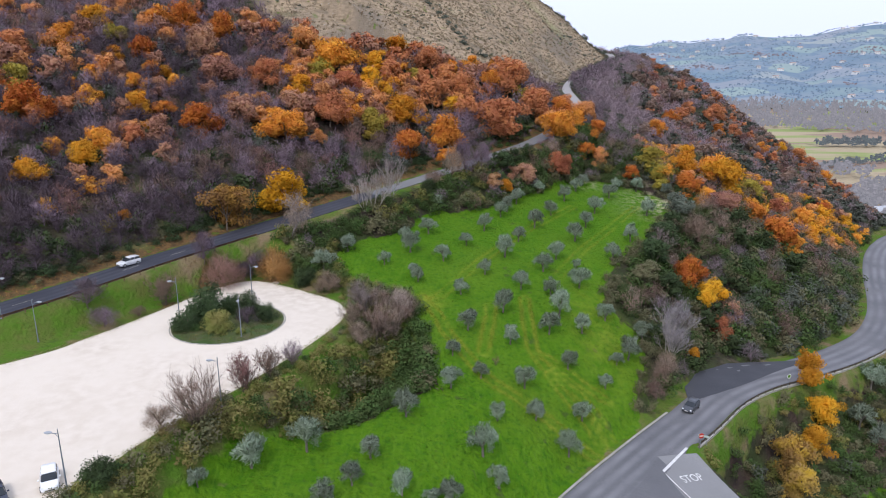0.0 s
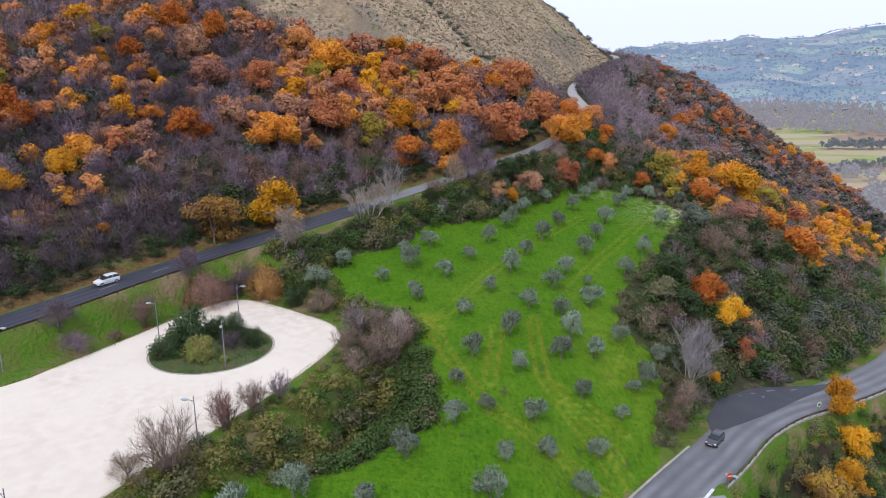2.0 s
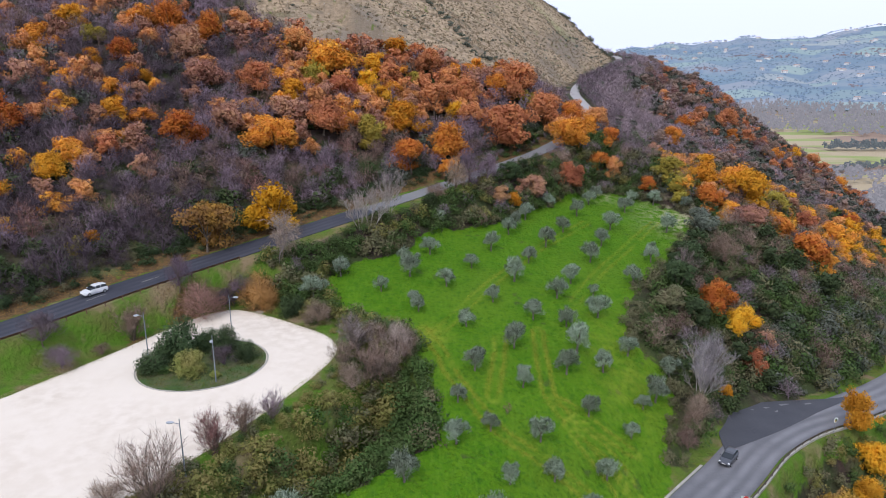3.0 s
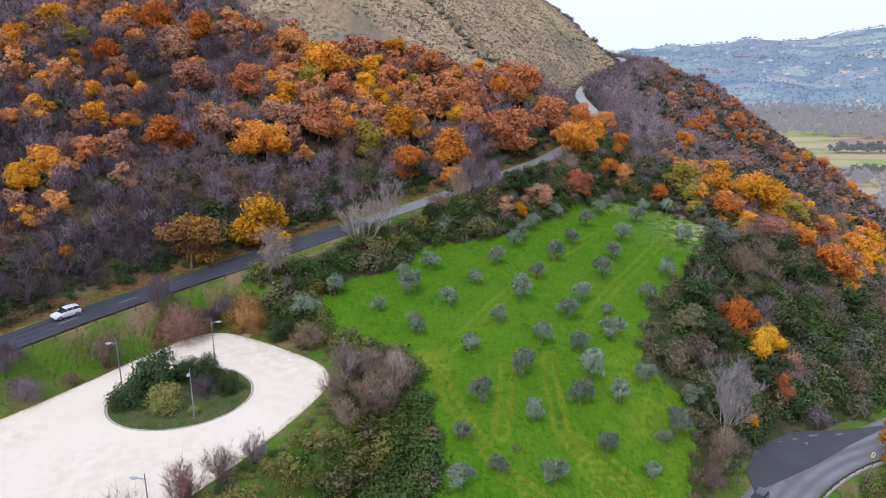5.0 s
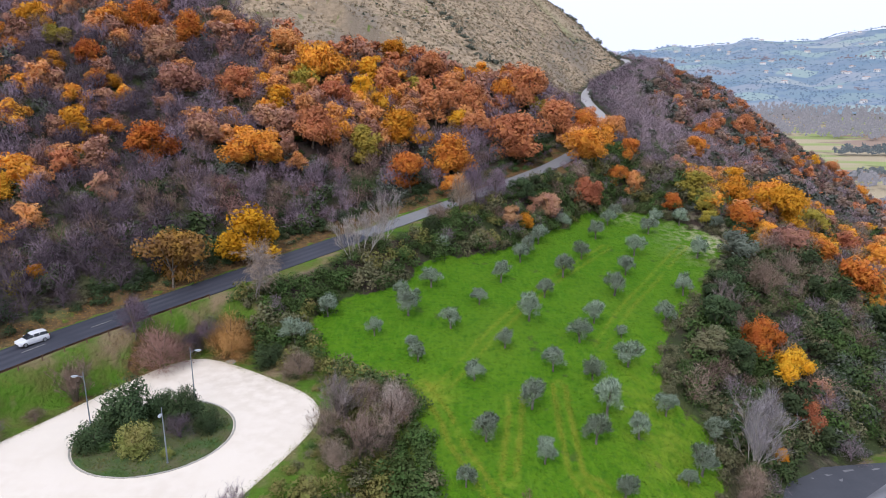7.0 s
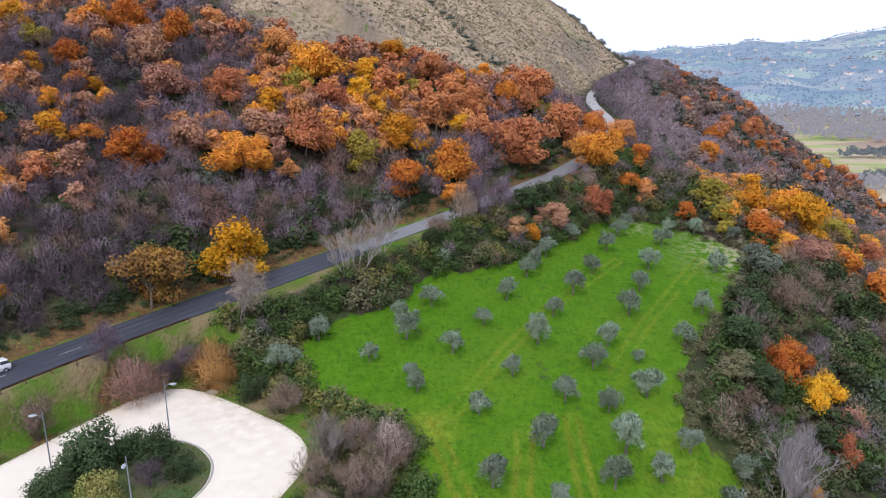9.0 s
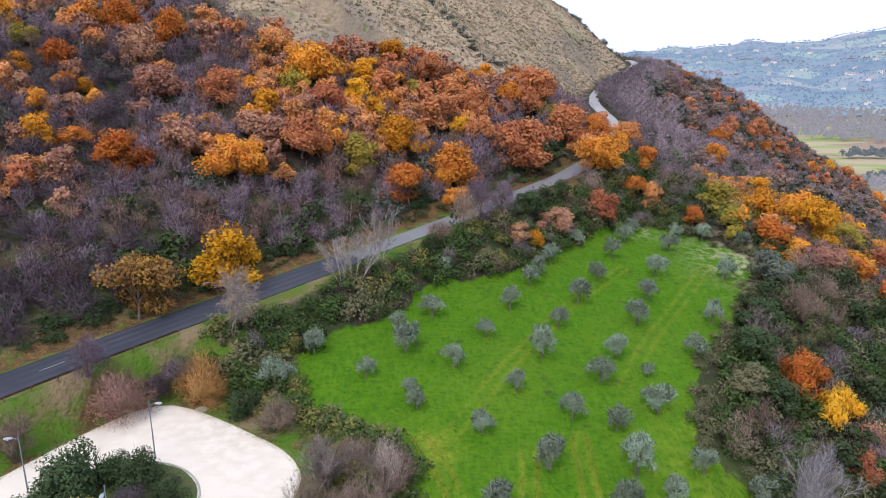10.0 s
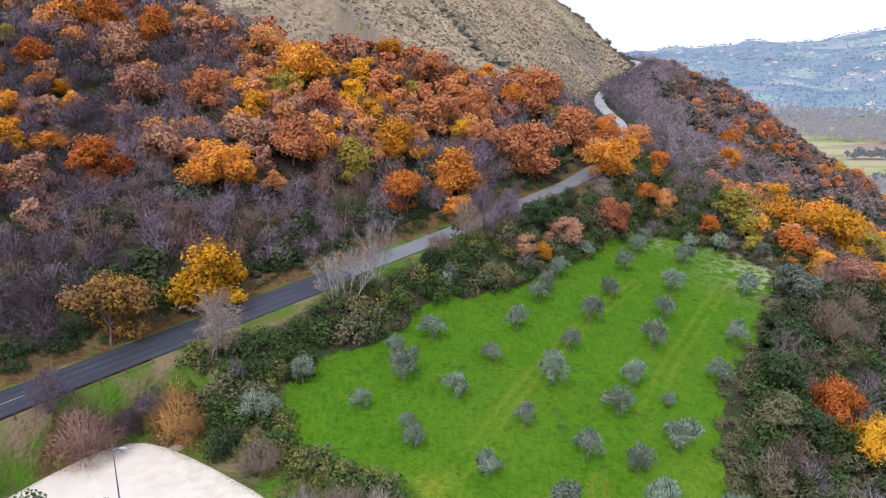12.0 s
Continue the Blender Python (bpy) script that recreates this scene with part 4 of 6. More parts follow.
def scattered(kind, places, leaves, name, label, category, rng, bark=None):
    """Many plants as one mesh: places are x, y, z, size, tall. The trunks and crowns take one material."""
    pieces = []
    for x, y, z, size, tall in places:
        wood, crown = SHAPES[kind][rng.randrange(len(SHAPES[kind]))]
        a = rng.uniform(0, 6.283)
        turn = np.array([[math.cos(a), -math.sin(a), 0], [math.sin(a), math.cos(a), 0], [0, 0, tall]]) * size
        v, t, n = crown if kind not in ("brush", "far_brush", "near_brush") else joined([wood, crown])
        spin = turn / size
        spin[2, 2] = 1
        pieces.append((v @ turn.T + np.array([x, y, z - 0.05]), t, n @ spin.T))
    if pieces:
        tagged(part(name, quick_mesh(name, *joined(pieces)), leaves), label, category, kind="stuff")


green = random.Random(5)
TAKEN = []
for hue, lists, words in (("orange", (ORANGE_OAKS_A, ORANGE_OAKS_B), "oak tree with bright orange autumn leaves"),
                          ("rust", (RUST_OAKS,), "oak tree with rust-brown autumn leaves"),
                          ("gold", (GOLD_OAKS,), "tree with golden yellow autumn leaves"),
                          ("yellow", (YELLOW_OAKS,), "broad tree with bright yellow autumn leaves beside the road"),
                          ("pinkish", (PINKISH_OAKS,), "half-bare tree with faded pinkish-brown leaves"),
                          ("ochre", (OCHRE_OAKS,), "tree with ochre and green turning leaves")):
    for places in lists:
        for x, y, r in places:
            plant("oak" if y > 150 and r < 4.4 else "fine_oak", "autumn_tree", x, y, r * (1.3 if x > 48 and 165 < y < 225 else 1.6 if 10 < x < 24 and 170 < y < 183 else 0.98 if 118 < y < 150 and x > 40 else 1.14 if y > 118 else 0.95), LEAF[hue if y > 118 else "gold" if x > 58 else "bronze"], BARK, words, "tree", "autumn trees on the slope", green.uniform(0.85, 1.05) * (1.25 if y < 150 and x > 40 else 1.0), None, green)
            TAKEN.append((x, y, r))
for places in (OLIVES_A, OLIVES_B, OLIVES_C):
    for x, y, r in places:
        plant("olive", "olive_tree", x, y, r * (1.18 if y > 100 else 1.08), LEAF["olive"], OLIVE_BARK, "silvery grey-green olive tree on the meadow", "olive tree", "olive trees in the meadow",
              green.uniform(0.9, 1.15), None, green)


# ---- the wood: what stands between the trees placed above
def candidates(rng, x0, x1, y0, y1, step):
    """Jittered grid places with what the land says there."""
    gx, gy = np.meshgrid(np.arange(x0, x1, step), np.arange(y0, y1, step))
    x = gx.ravel() + rng.uniform(-0.45, 0.45, gx.size) * step
    y = gy.ravel() + rng.uniform(-0.45, 0.45, gx.size) * step
    seen = (x > -0.64 * y - 12) & (x < 0.64 * y + 14)
    x, y = x[seen], y[seen]
    d, _, along = beside(UPPER, x, y)
    return dict(x=x, y=y, z=height(x, y), d=d, along=along, dl=beside(LOWER, x, y)[0],
                orch=inside_by(ORCHARD_OUTLINE, x, y), lot=inside_by(LOT_OUTLINE, x, y))


def keep(c, ok):
    return list(zip(*(c[k][ok] for k in ("x", "y", "z", "d", "along", "dl", "orch", "lot"))))


def room(x, y, gap):
    return all((x - a) ** 2 + (y - b) ** 2 > (r * gap) ** 2 for a, b, r in TAKEN)


def patchy(x, y, size, seed):
    return float(waves(np.array([x]), np.array([y]), size, seed)[0])


spread = np.random.RandomState(21)
far = {k: [] for k in ("thick_ivy", "thick_scrub", "thick_dry", "bare", "brown", "red", "rust", "orange", "holm", "pinkish", "scrub", "ivy", "evergreen", "low_ivy", "low_scrub", "lilac", "dark", "thick_holm", "thick_dark", "fawn", "dull", "gold")}
# hillside above the upper road
c = candidates(spread, -140, 70, 100, 330, 3.4)
for x, y, z, d, along, *_ in keep(c, (c["d"] > 7.2) & (c["d"] < np.minimum(wood_limit(c["along"]), 102))):
    if not room(x, y, 0.7):
        continue
    u, size, p = spread.rand(), spread.uniform(2.5, 4.0), patchy(x, y, 30, 31)
    high = d > 26 + 8 * p
    if -48 < x < 36 and y > 176 and d > 22 and y < 262:
        kind = "rust" if u < 0.34 else "pinkish" if u < 0.56 else "orange" if u < 0.66 else "bare" if u < 0.8 else "brown" if u < 0.9 else "holm"
    elif high:
        kind = "bare" if u < 0.56 else "brown" if u < 0.68 else "rust" if u < 0.74 else "pinkish" if u < 0.81 else "orange" if u < 0.83 else "holm" if u < 0.94 else "red"
    else:
        kind = "bare" if u < 0.55 else "brown" if u < 0.70 else "red" if u < 0.80 else "holm" if u < 0.93 else "ivy"
    if kind == "holm" and y < 175 - 0.4 * d:
        kind = "ivy"
    if y < 152 and d < 27:
        kind = ("ivy" if spread.rand() < 0.45 else "dark") if d < 14 else "dark" if spread.rand() < 0.45 else kind
    if kind in ("bare", "brown") and x < -60 + 0.25 * (y - 150) and 12 < d < 75 and spread.rand() < 0.7:
        kind = "dark"
    far[kind].append((x, y, z, size, spread.uniform(0.85, 1.15)))
c = candidates(spread, -110, -14, 88, 166, 3.4)
for x, y, z, d, *_ in keep(c, (c["d"] > 6.8) & (c["d"] < 30)):
    if room(x, y, 0.6):
        far["dark" if spread.rand() < 0.4 else "thick_dark" if d < 19 else "thick_scrub"].append((x, y, z, spread.uniform(1.5, 2.5), spread.uniform(0.8, 1.1)))
c = candidates(spread, -130, 60, 100, 290, 5.2)
for x, y, z, d, along, *_ in keep(c, (c["d"] > 6.3) & (c["d"] < np.minimum(wood_limit(c["along"]), 62))):
    far["low_scrub" if spread.rand() < 0.55 else "low_ivy"].append((x, y, z, spread.uniform(0.9, 1.9), spread.uniform(0.6, 1.0)))
c = candidates(spread, -90, 45, 90, 250, 1.9)
for x, y, z, d, along, *_ in keep(c, (c["d"] > 5.3) & (c["d"] < 9.5)):
    far["thick_scrub" if spread.rand() < 0.3 else "thick_dark"].append((x, y, z, spread.uniform(0.8, 1.8), spread.uniform(0.7, 1.1)))
# slope below the upper road, down to the lower road and the valley
c = candidates(spread, 24, 330, 104, 640, 4.0)
for x, y, z, d, along, dl, orch, lot in keep(c, (c["d"] < -8) & (c["orch"] < -4) & (c["dl"] > 6.5) & (c["z"] > -58)):
    if not room(x, y, 0.7) or (y > 290 and spread.rand() < 0.5):
        continue
    u, size, p = spread.rand(), spread.uniform(2.0, 3.6), patchy(x, y, 38, 33)
    if 56 < x < 125 and abs(y - 197 - 0.12 * (x - 75)) < 17 and orch < -6:
        kind = "orange" if u < 0.3 else "gold" if u < 0.45 else "rust" if u < 0.62 else "pinkish" if u < 0.74 else "lilac" if u < 0.88 else "holm"
    elif orch > -22 and y < 185:
        kind = "brown" if u < 0.26 else "lilac" if u < 0.32 else "ivy" if u < 0.78 else "evergreen" if u < 0.92 else "scrub"
        size *= 0.8
    elif y > 335 and d < -17:
        kind = "rust" if u < 0.1 else "dull" if u < 0.36 else "red" if u < 0.5 else "lilac" if u < 0.66 else "holm" if u < 0.92 else "evergreen"
    elif d > -30 + 9 * p:
        kind = "lilac" if u < 0.86 else "brown" if u < 0.9 else "dull" if u < 0.93 else "holm"
    elif d > -48 + 9 * p:
        kind = "lilac" if u < 0.42 else "holm" if u < 0.66 else "evergreen" if u < 0.70 else "red" if u < 0.84 else "dull" if u < 0.93 else "rust" if u < 0.97 else "orange"
    else:
        kind = "holm" if u < 0.74 else "evergreen" if u < 0.80 else "lilac" if u < 0.9 else "rust" if u < 0.93 else "dull"
    if y < 172 and kind in ("dull", "rust", "orange"):
        kind = "brown"
    if kind == "evergreen" and y > 200:
        kind = "holm"
    far[kind].append((x, y, z, size * (1.35 if y > 290 else 1.0), spread.uniform(0.75, 1.0)))
c = candidates(spread, 24, 130, 100, 215, 2.7)
for x, y, z, d, along, dl, orch, lot in keep(c, (c["d"] < -8) & (c["orch"] < 1.0) & (c["dl"] > 5.8 + 5.2 * ramp(c["x"], 38, 41) * ramp(-c["x"], -66, -56))):
    u, big = spread.rand(), orch < -3
    far["thick_ivy" if u < 0.5 + 0.3 * patchy(x, y, 20, 35) and big else "thick_dark" if u < 0.62 and big else "thick_scrub"].append((x, y, z, spread.uniform(1.9, 3.3) if big else spread.uniform(1.2, 2.0), spread.uniform(0.8, 1.3)))
    if big and spread.rand() < 0.13:
        far[("lilac", "fawn", "fawn", "brown", "brown", "brown")[spread.randint(6)]].append((x, y, z + 0.3, spread.uniform(2.4, 3.6), 1.05))
# thicket on the bank between the upper road and the meadow
c = candidates(spread, -42, 50, 112, 212, 2.1)
for x, y, z, d, along, dl, orch, lot in keep(c, (c["d"] < -6.2) & (c["d"] > -42) & (c["orch"] < 0.1) & (c["lot"] < -5) & (c["x"] > -34)):
    u, p = spread.rand(), patchy(x, y, 16, 36)
    far["thick_ivy" if u < 0.66 + 0.3 * p else "thick_scrub" if u < 0.9 else "thick_dry"].append((x, y, z, spread.uniform(1.8, 3.0), spread.uniform(0.8, 1.15)))
    if spread.rand() < 0.05 + 0.09 * (x > -4) and d < -7:
        far["bare" if spread.rand() < 0.6 else "brown"].append((x, y, z, spread.uniform(1.9, 2.9), 1.0))
# thicket on the bank between the gravel lot and the meadow
c = candidates(spread, -42, 2, 50, 134, 1.75)
for x, y, z, d, along, dl, orch, lot in keep(c, (c["lot"] < -0.5 - 1.3 * ramp(c["y"], 82, 90)) & (c["orch"] < -0.4) & (c["d"] < -20) & (c["x"] > -45)):
    edge, u = lot > -4.2, spread.rand()
    kind = ("thick_dry" if u < 0.55 else "thick_scrub" if u < 0.75 else "thick_ivy") if edge else "thick_dry" if lot > -10 and u < 0.68 else "thick_ivy" if u < 0.88 else "thick_scrub"
    far[kind].append((x, y, z, spread.uniform(0.8, 1.4) * (1.35 if y < 82 else 1.0) if edge else spread.uniform(1.7, 2.9), spread.uniform(0.75, 1.15)))
# below the lower road
c = candidates(spread, 30, 130, 62, 170, 2.3)
for x, y, z, d, along, dl, orch, lot in keep(c, (c["dl"] < -5.6) & (c["dl"] > -26)):
    if x < np.interp(y, SIDE_AXIS[::-1, 1], SIDE_AXIS[::-1, 0]) + 4.6 and y < 91:
        continue
    u = spread.rand()
    if spread.rand() < ramp(np.array([-dl]), 19, 27)[0]:
        continue
    far["thick_ivy" if u < 0.5 else "thick_scrub" if u < 0.85 else "thick_dry"].append((x, y, z, spread.uniform(1.2, 2.3), spread.uniform(0.7, 1.1)))
    if spread.rand() < 0.06 and dl < -8:
        far["holm" if spread.rand() < 0.6 else "brown"].append((x, y, z, spread.uniform(1.8, 2.8), 0.9))

for kind, key, coat, name, words in (("brush", "bare", TWIG["purple"], "bare_wood", "purple-grey leafless wood on the hillside"),
                                     ("near_brush", "dark", TWIG["dark"], "dark_bare_wood", "dark purple-brown leafless wood above the road"),
                                     ("brush", "lilac", TWIG["lilac"], "grey_bare_wood", "lilac-grey leafless wood below the road"),
                                     ("near_brush", "fawn", TWIG["fawn"], "fawn_bare_wood", "pale fawn leafless shrubs above the lower road"),
                                     ("brush", "brown", TWIG["brown"], "brown_wood", "brown leafless wood on the hillside"),
                                     ("brush", "red", TWIG["red"], "reddish_wood", "red-brown leafless wood on the hillside"),
                                     ("light_oak", "rust", LEAF["rust"], "rust_wood", "rust-brown oak wood on the slope"),
                                     ("light_oak", "pinkish", LEAF["pinkish"], "faded_wood", "half-bare wood with faded pinkish-brown leaves"),
                                     ("light_oak", "gold", LEAF["gold"], "golden_wood", "golden yellow trees massed on the slope"),
                                     ("light_oak", "dull", LEAF["dull"], "dull_wood", "dull brown half-bare wood below the road"),
                                     ("light_oak", "orange", LEAF["orange"], "orange_wood", "orange oak wood on the slope"),
                                     ("light_pine", "evergreen", LEAF["evergreen"], "evergreen_wood", "dark evergreen trees on the slope"),
                                     ("thick", "holm", LEAF["holm"], "holm_wood", "dull grey-green evergreen trees on the slope")):
    light = {"brush": "far_brush", "near_brush": "brush", "light_oak": "far_oak", "light_pine": "light_pine", "thick": "far_bush"}[kind]
    scattered(kind, [p for p in far[key] if p[1] < 215], coat, name, words, "wood", green)
    scattered(light, [p for p in far[key] if p[1] >= 215], coat, name, words + ", farther off", "wood", green)
scattered("bush", far["ivy"] + far["low_ivy"], leaf("wood_undergrowth", (0.055, 0.1, 0.034), (0.08, 0.12, 0.044), (0.07, 0.085, 0.04), 0.12), "ivy_thicket", "dark green ivy and bramble thicket on the banks", "thicket", green)
scattered("bush", far["scrub"] + far["low_scrub"], LEAF["scrub"], "scrub", "dry brown-green scrub under the trees", "scrub", green)
scattered("thick", far["thick_ivy"], LEAF["ivy"], "bramble_bank", "dense green ivy and bramble on the banks", "thicket", green)
scattered("thick", far["thick_dark"], LEAF["evergreen"], "dark_bank", "dark evergreen undergrowth beside the road", "thicket", green)
scattered("thick", far["thick_holm"], LEAF["holm"], "holm_bank", "dense grey-green evergreen scrub on the slope", "thicket", green)
scattered("thick", far["thick_scrub"], LEAF["scrub"], "brown_bank", "dense brown-green scrub on the banks", "thicket", green)
scattered("thick", far["thick_dry"], LEAF["dry"], "yellow_bank", "yellow-green brambles along the car park edge", "thicket", green)
# brambles close to the far stretch of the upper road, on both sides
c = candidates(spread, 2, 60, 172, 262, 1.8)
rim = [(x, y, z, spread.uniform(0.7, 1.5), spread.uniform(0.8, 1.2)) for x, y, z, d, *_ in keep(c, ((c["d"] > 3.6) & (c["d"] < 8)) | ((c["d"] < -3.3) & (c["d"] > -6.5)))]
scattered("thick", rim[::3], LEAF["ivy"], "roadside_brambles", "green brambles along the road", "thicket", green)
scattered("brush", rim[1::3], TWIG["purple"], "roadside_saplings", "leafless saplings along the road", "thicket", green)
scattered("thick", rim[2::6], LEAF["scrub"], "roadside_brown_scrub", "brown scrub along the road", "scrub", green)
# low wood that screens the far end of the upper road
c = candidates(spread, 36, 110, 215, 450, 2.6)
screen = [(x, y, z, spread.uniform(1.5, 2.8) * (1.35 if 300 < y < 405 else 1.0), 1.0) for x, y, z, d, *_ in keep(c, (c["d"] < -2.9 + 1.2 * (c["y"] > 300) * (c["y"] < 405)) & (c["d"] > -10))]
scattered("brush", screen[::2], TWIG["lilac"], "roadside_wood", "purple-grey leafless wood below the road bend", "wood", green)
scattered("far_bush", screen[1::4], LEAF["holm"], "roadside_scrub", "grey-green scrub below the road bend", "scrub", green)

# tussocks and low shrubs on the bare hillside
def tussocks():
    rng = np.random.RandomState(9)
    x, y = rng.uniform(-95, 105, 60000), rng.uniform(205, 500, 60000)
    d, _, along = beside(UPPER, x, y)
    ok = (d > 4) & (d < 175) & (d > np.minimum(wood_limit(along), 100) - 2)
    x, y = x[ok][:21000], y[ok][:21000]
    z = height(x, y)
    n, per = len(x), 5
    size = np.repeat(rng.uniform(0.35, 1.0, n), per)
    root = np.repeat(np.stack([x, y, z - 0.05], 1), per, 0) + rng.normal(size=(n * per, 3)) * [0.25, 0.25, 0] * size[:, None]
    tip = root + (rng.normal(size=(n * per, 3)) * [0.45, 0.45, 0.1] + [0, 0, 0.75]) * size[:, None]
    return blades(rng, root, tip - root, np.linalg.norm(tip - root, axis=1), 0.2 * size)


tagged(part("tussock_grass", quick_mesh("tussock_grass", *tussocks()), leaf("tussocks", (0.36, 0.28, 0.185), (0.27, 0.21, 0.14), (0.17, 0.138, 0.093), 0.1, 0.9)),
       "straw-coloured tussocks on the bare hillside", "grass", kind="stuff")
c = candidates(spread, -80, 110, 215, 480, 5.5)
bushes = [(x, y, z, spread.uniform(0.35, 1.0), 0.8) for x, y, z, d, along, *_ in keep(c, (c["d"] > 6) & (c["d"] > wood_limit(c["along"])) & (c["d"] < 100)) if patchy(x, y, 40, 41) > -0.15]
c = candidates(spread, -80, 110, 205, 480, 4.2)
brown = [(x, y, z, spread.uniform(0.25, 0.75), 0.8) for x, y, z, d, along, *_ in keep(c, (c["d"] > 5) & (c["d"] > wood_limit(c["along"]) - 3) & (c["d"] < 150)) if patchy(x, y, 30, 43) > 0.1]
scattered("far_bush", brown, LEAF["scrub"], "hillside_scrub", "small brown scrub dotted over the dry hillside", "shrubs", green)
for a, b in zip(np.linspace(-9, 15, 26), np.linspace(304, 260, 26)):
    x, y = a + spread.uniform(-2.5, 2.5), b + spread.uniform(-2.5, 2.5)
    bushes.append((x, y, ground_z(x, y), spread.uniform(0.8, 2.0), 0.8))
scattered("far_bush", bushes, LEAF["holm"], "hillside_shrubs", "small dark shrubs dotted over the dry hillside", "shrubs", green)
# dark shrubs along the crest beside the upper road
c = candidates(spread, 60, 125, 380, 480, 4.5)
bushes = [(x, y, z, spread.uniform(0.7, 1.5), 0.9) for x, y, z, d, *_ in keep(c, (c["d"] > 6) & (c["d"] < 30) & (c["y"] > 400))]
bushes = bushes[::3]
for x in np.arange(62, 107, 1.3):
    y = np.interp(x, [60, 72, 84, 97, 107], [459, 460, 446, 456, 488]) + spread.uniform(-3, 3)
    if spread.rand() < 0.75:
        bushes.append((x, y, float(height(x, y)[0]), spread.uniform(0.8, 2.1) + 0.6 * (x > 84), spread.uniform(0.8, 1.5)))
scattered("bush", bushes, LEAF["holm"], "crest_shrubs", "dark shrubs along the crest", "shrubs", green)


# grass tufts over the meadow
def meadow_tufts():
    rng = np.random.RandomState(19)
    x, y = rng.uniform(-24, 60, 52000), rng.uniform(56, 196, 52000)
    ok = inside_by(ORCHARD_OUTLINE, x, y) > -1
    x, y = x[ok][:26000], y[ok][:26000]
    root = np.repeat(np.stack([x, y, height(x, y) - 0.03], 1), 3, 0)
    return blades(rng, root + rng.normal(size=root.shape) * [0.12, 0.12, 0], rng.normal(size=root.shape) * [1, 1, 0.1] + [0, 0, 0.35], rng.uniform(0.12, 0.3, len(root)), rng.uniform(0.04, 0.09, len(root)))


tagged(part("grass_tufts", quick_mesh("grass_tufts", *meadow_tufts()), leaf("meadow_tufts", (0.07, 0.2, 0.012), (0.1, 0.23, 0.018), (0.17, 0.26, 0.025), 0.4, 0.7)),
       "tufts of longer grass in the meadow", "grass", kind="stuff")


tagged(part("edge_grass", quick_mesh("edge_grass", *edge_grass()), leaf("rim_grass", (0.2, 0.23, 0.06), (0.27, 0.26, 0.10), (0.4, 0.34, 0.2), 0.4, 0.8)),
       "ragged grass along the rim of the gravel", "grass", kind="stuff")


# flattened yellow grass along the wheel tracks
def track_grass():
    rng = np.random.RandomState(23)
    roots = []
    for t in TRACKS:
        line = smooth_line(t, 0.5)[:, :2]
        way = np.gradient(line, axis=0)
        side = np.stack([-way[:, 1], way[:, 0]], 1) / np.linalg.norm(way, axis=1)[:, None]
        for off in (-0.85, 0.85):
            p = np.repeat(line + side * off, 34 if t[-1][1] < 150 else 12, 0)
            roots.append(p + rng.normal(size=p.shape) * [0.2, 0.2] + rng.uniform(-0.25, 0.25, p.shape))
    p = np.concatenate(roots)
    p = p[(inside_by(ORCHARD_OUTLINE, p[:, 0], p[:, 1]) > 0.3) & (waves(p[:, 0], p[:, 1], 9, 61) > -0.55)]
    root = np.column_stack([p, height(p[:, 0], p[:, 1]) + 0.02])
    return blades(rng, root, rng.normal(size=root.shape) * [1, 1, 0.05] + [0, 0, 0.18], rng.uniform(0.1, 0.24, len(root)), rng.uniform(0.02, 0.045, len(root)))


tagged(part("track_grass", quick_mesh("track_grass", *track_grass()), leaf("flattened_grass", (0.30, 0.35, 0.04), (0.38, 0.40, 0.06), (0.25, 0.33, 0.03), 0.2, 0.8)),
       "yellowed flattened grass in the wheel tracks", "grass", kind="stuff")


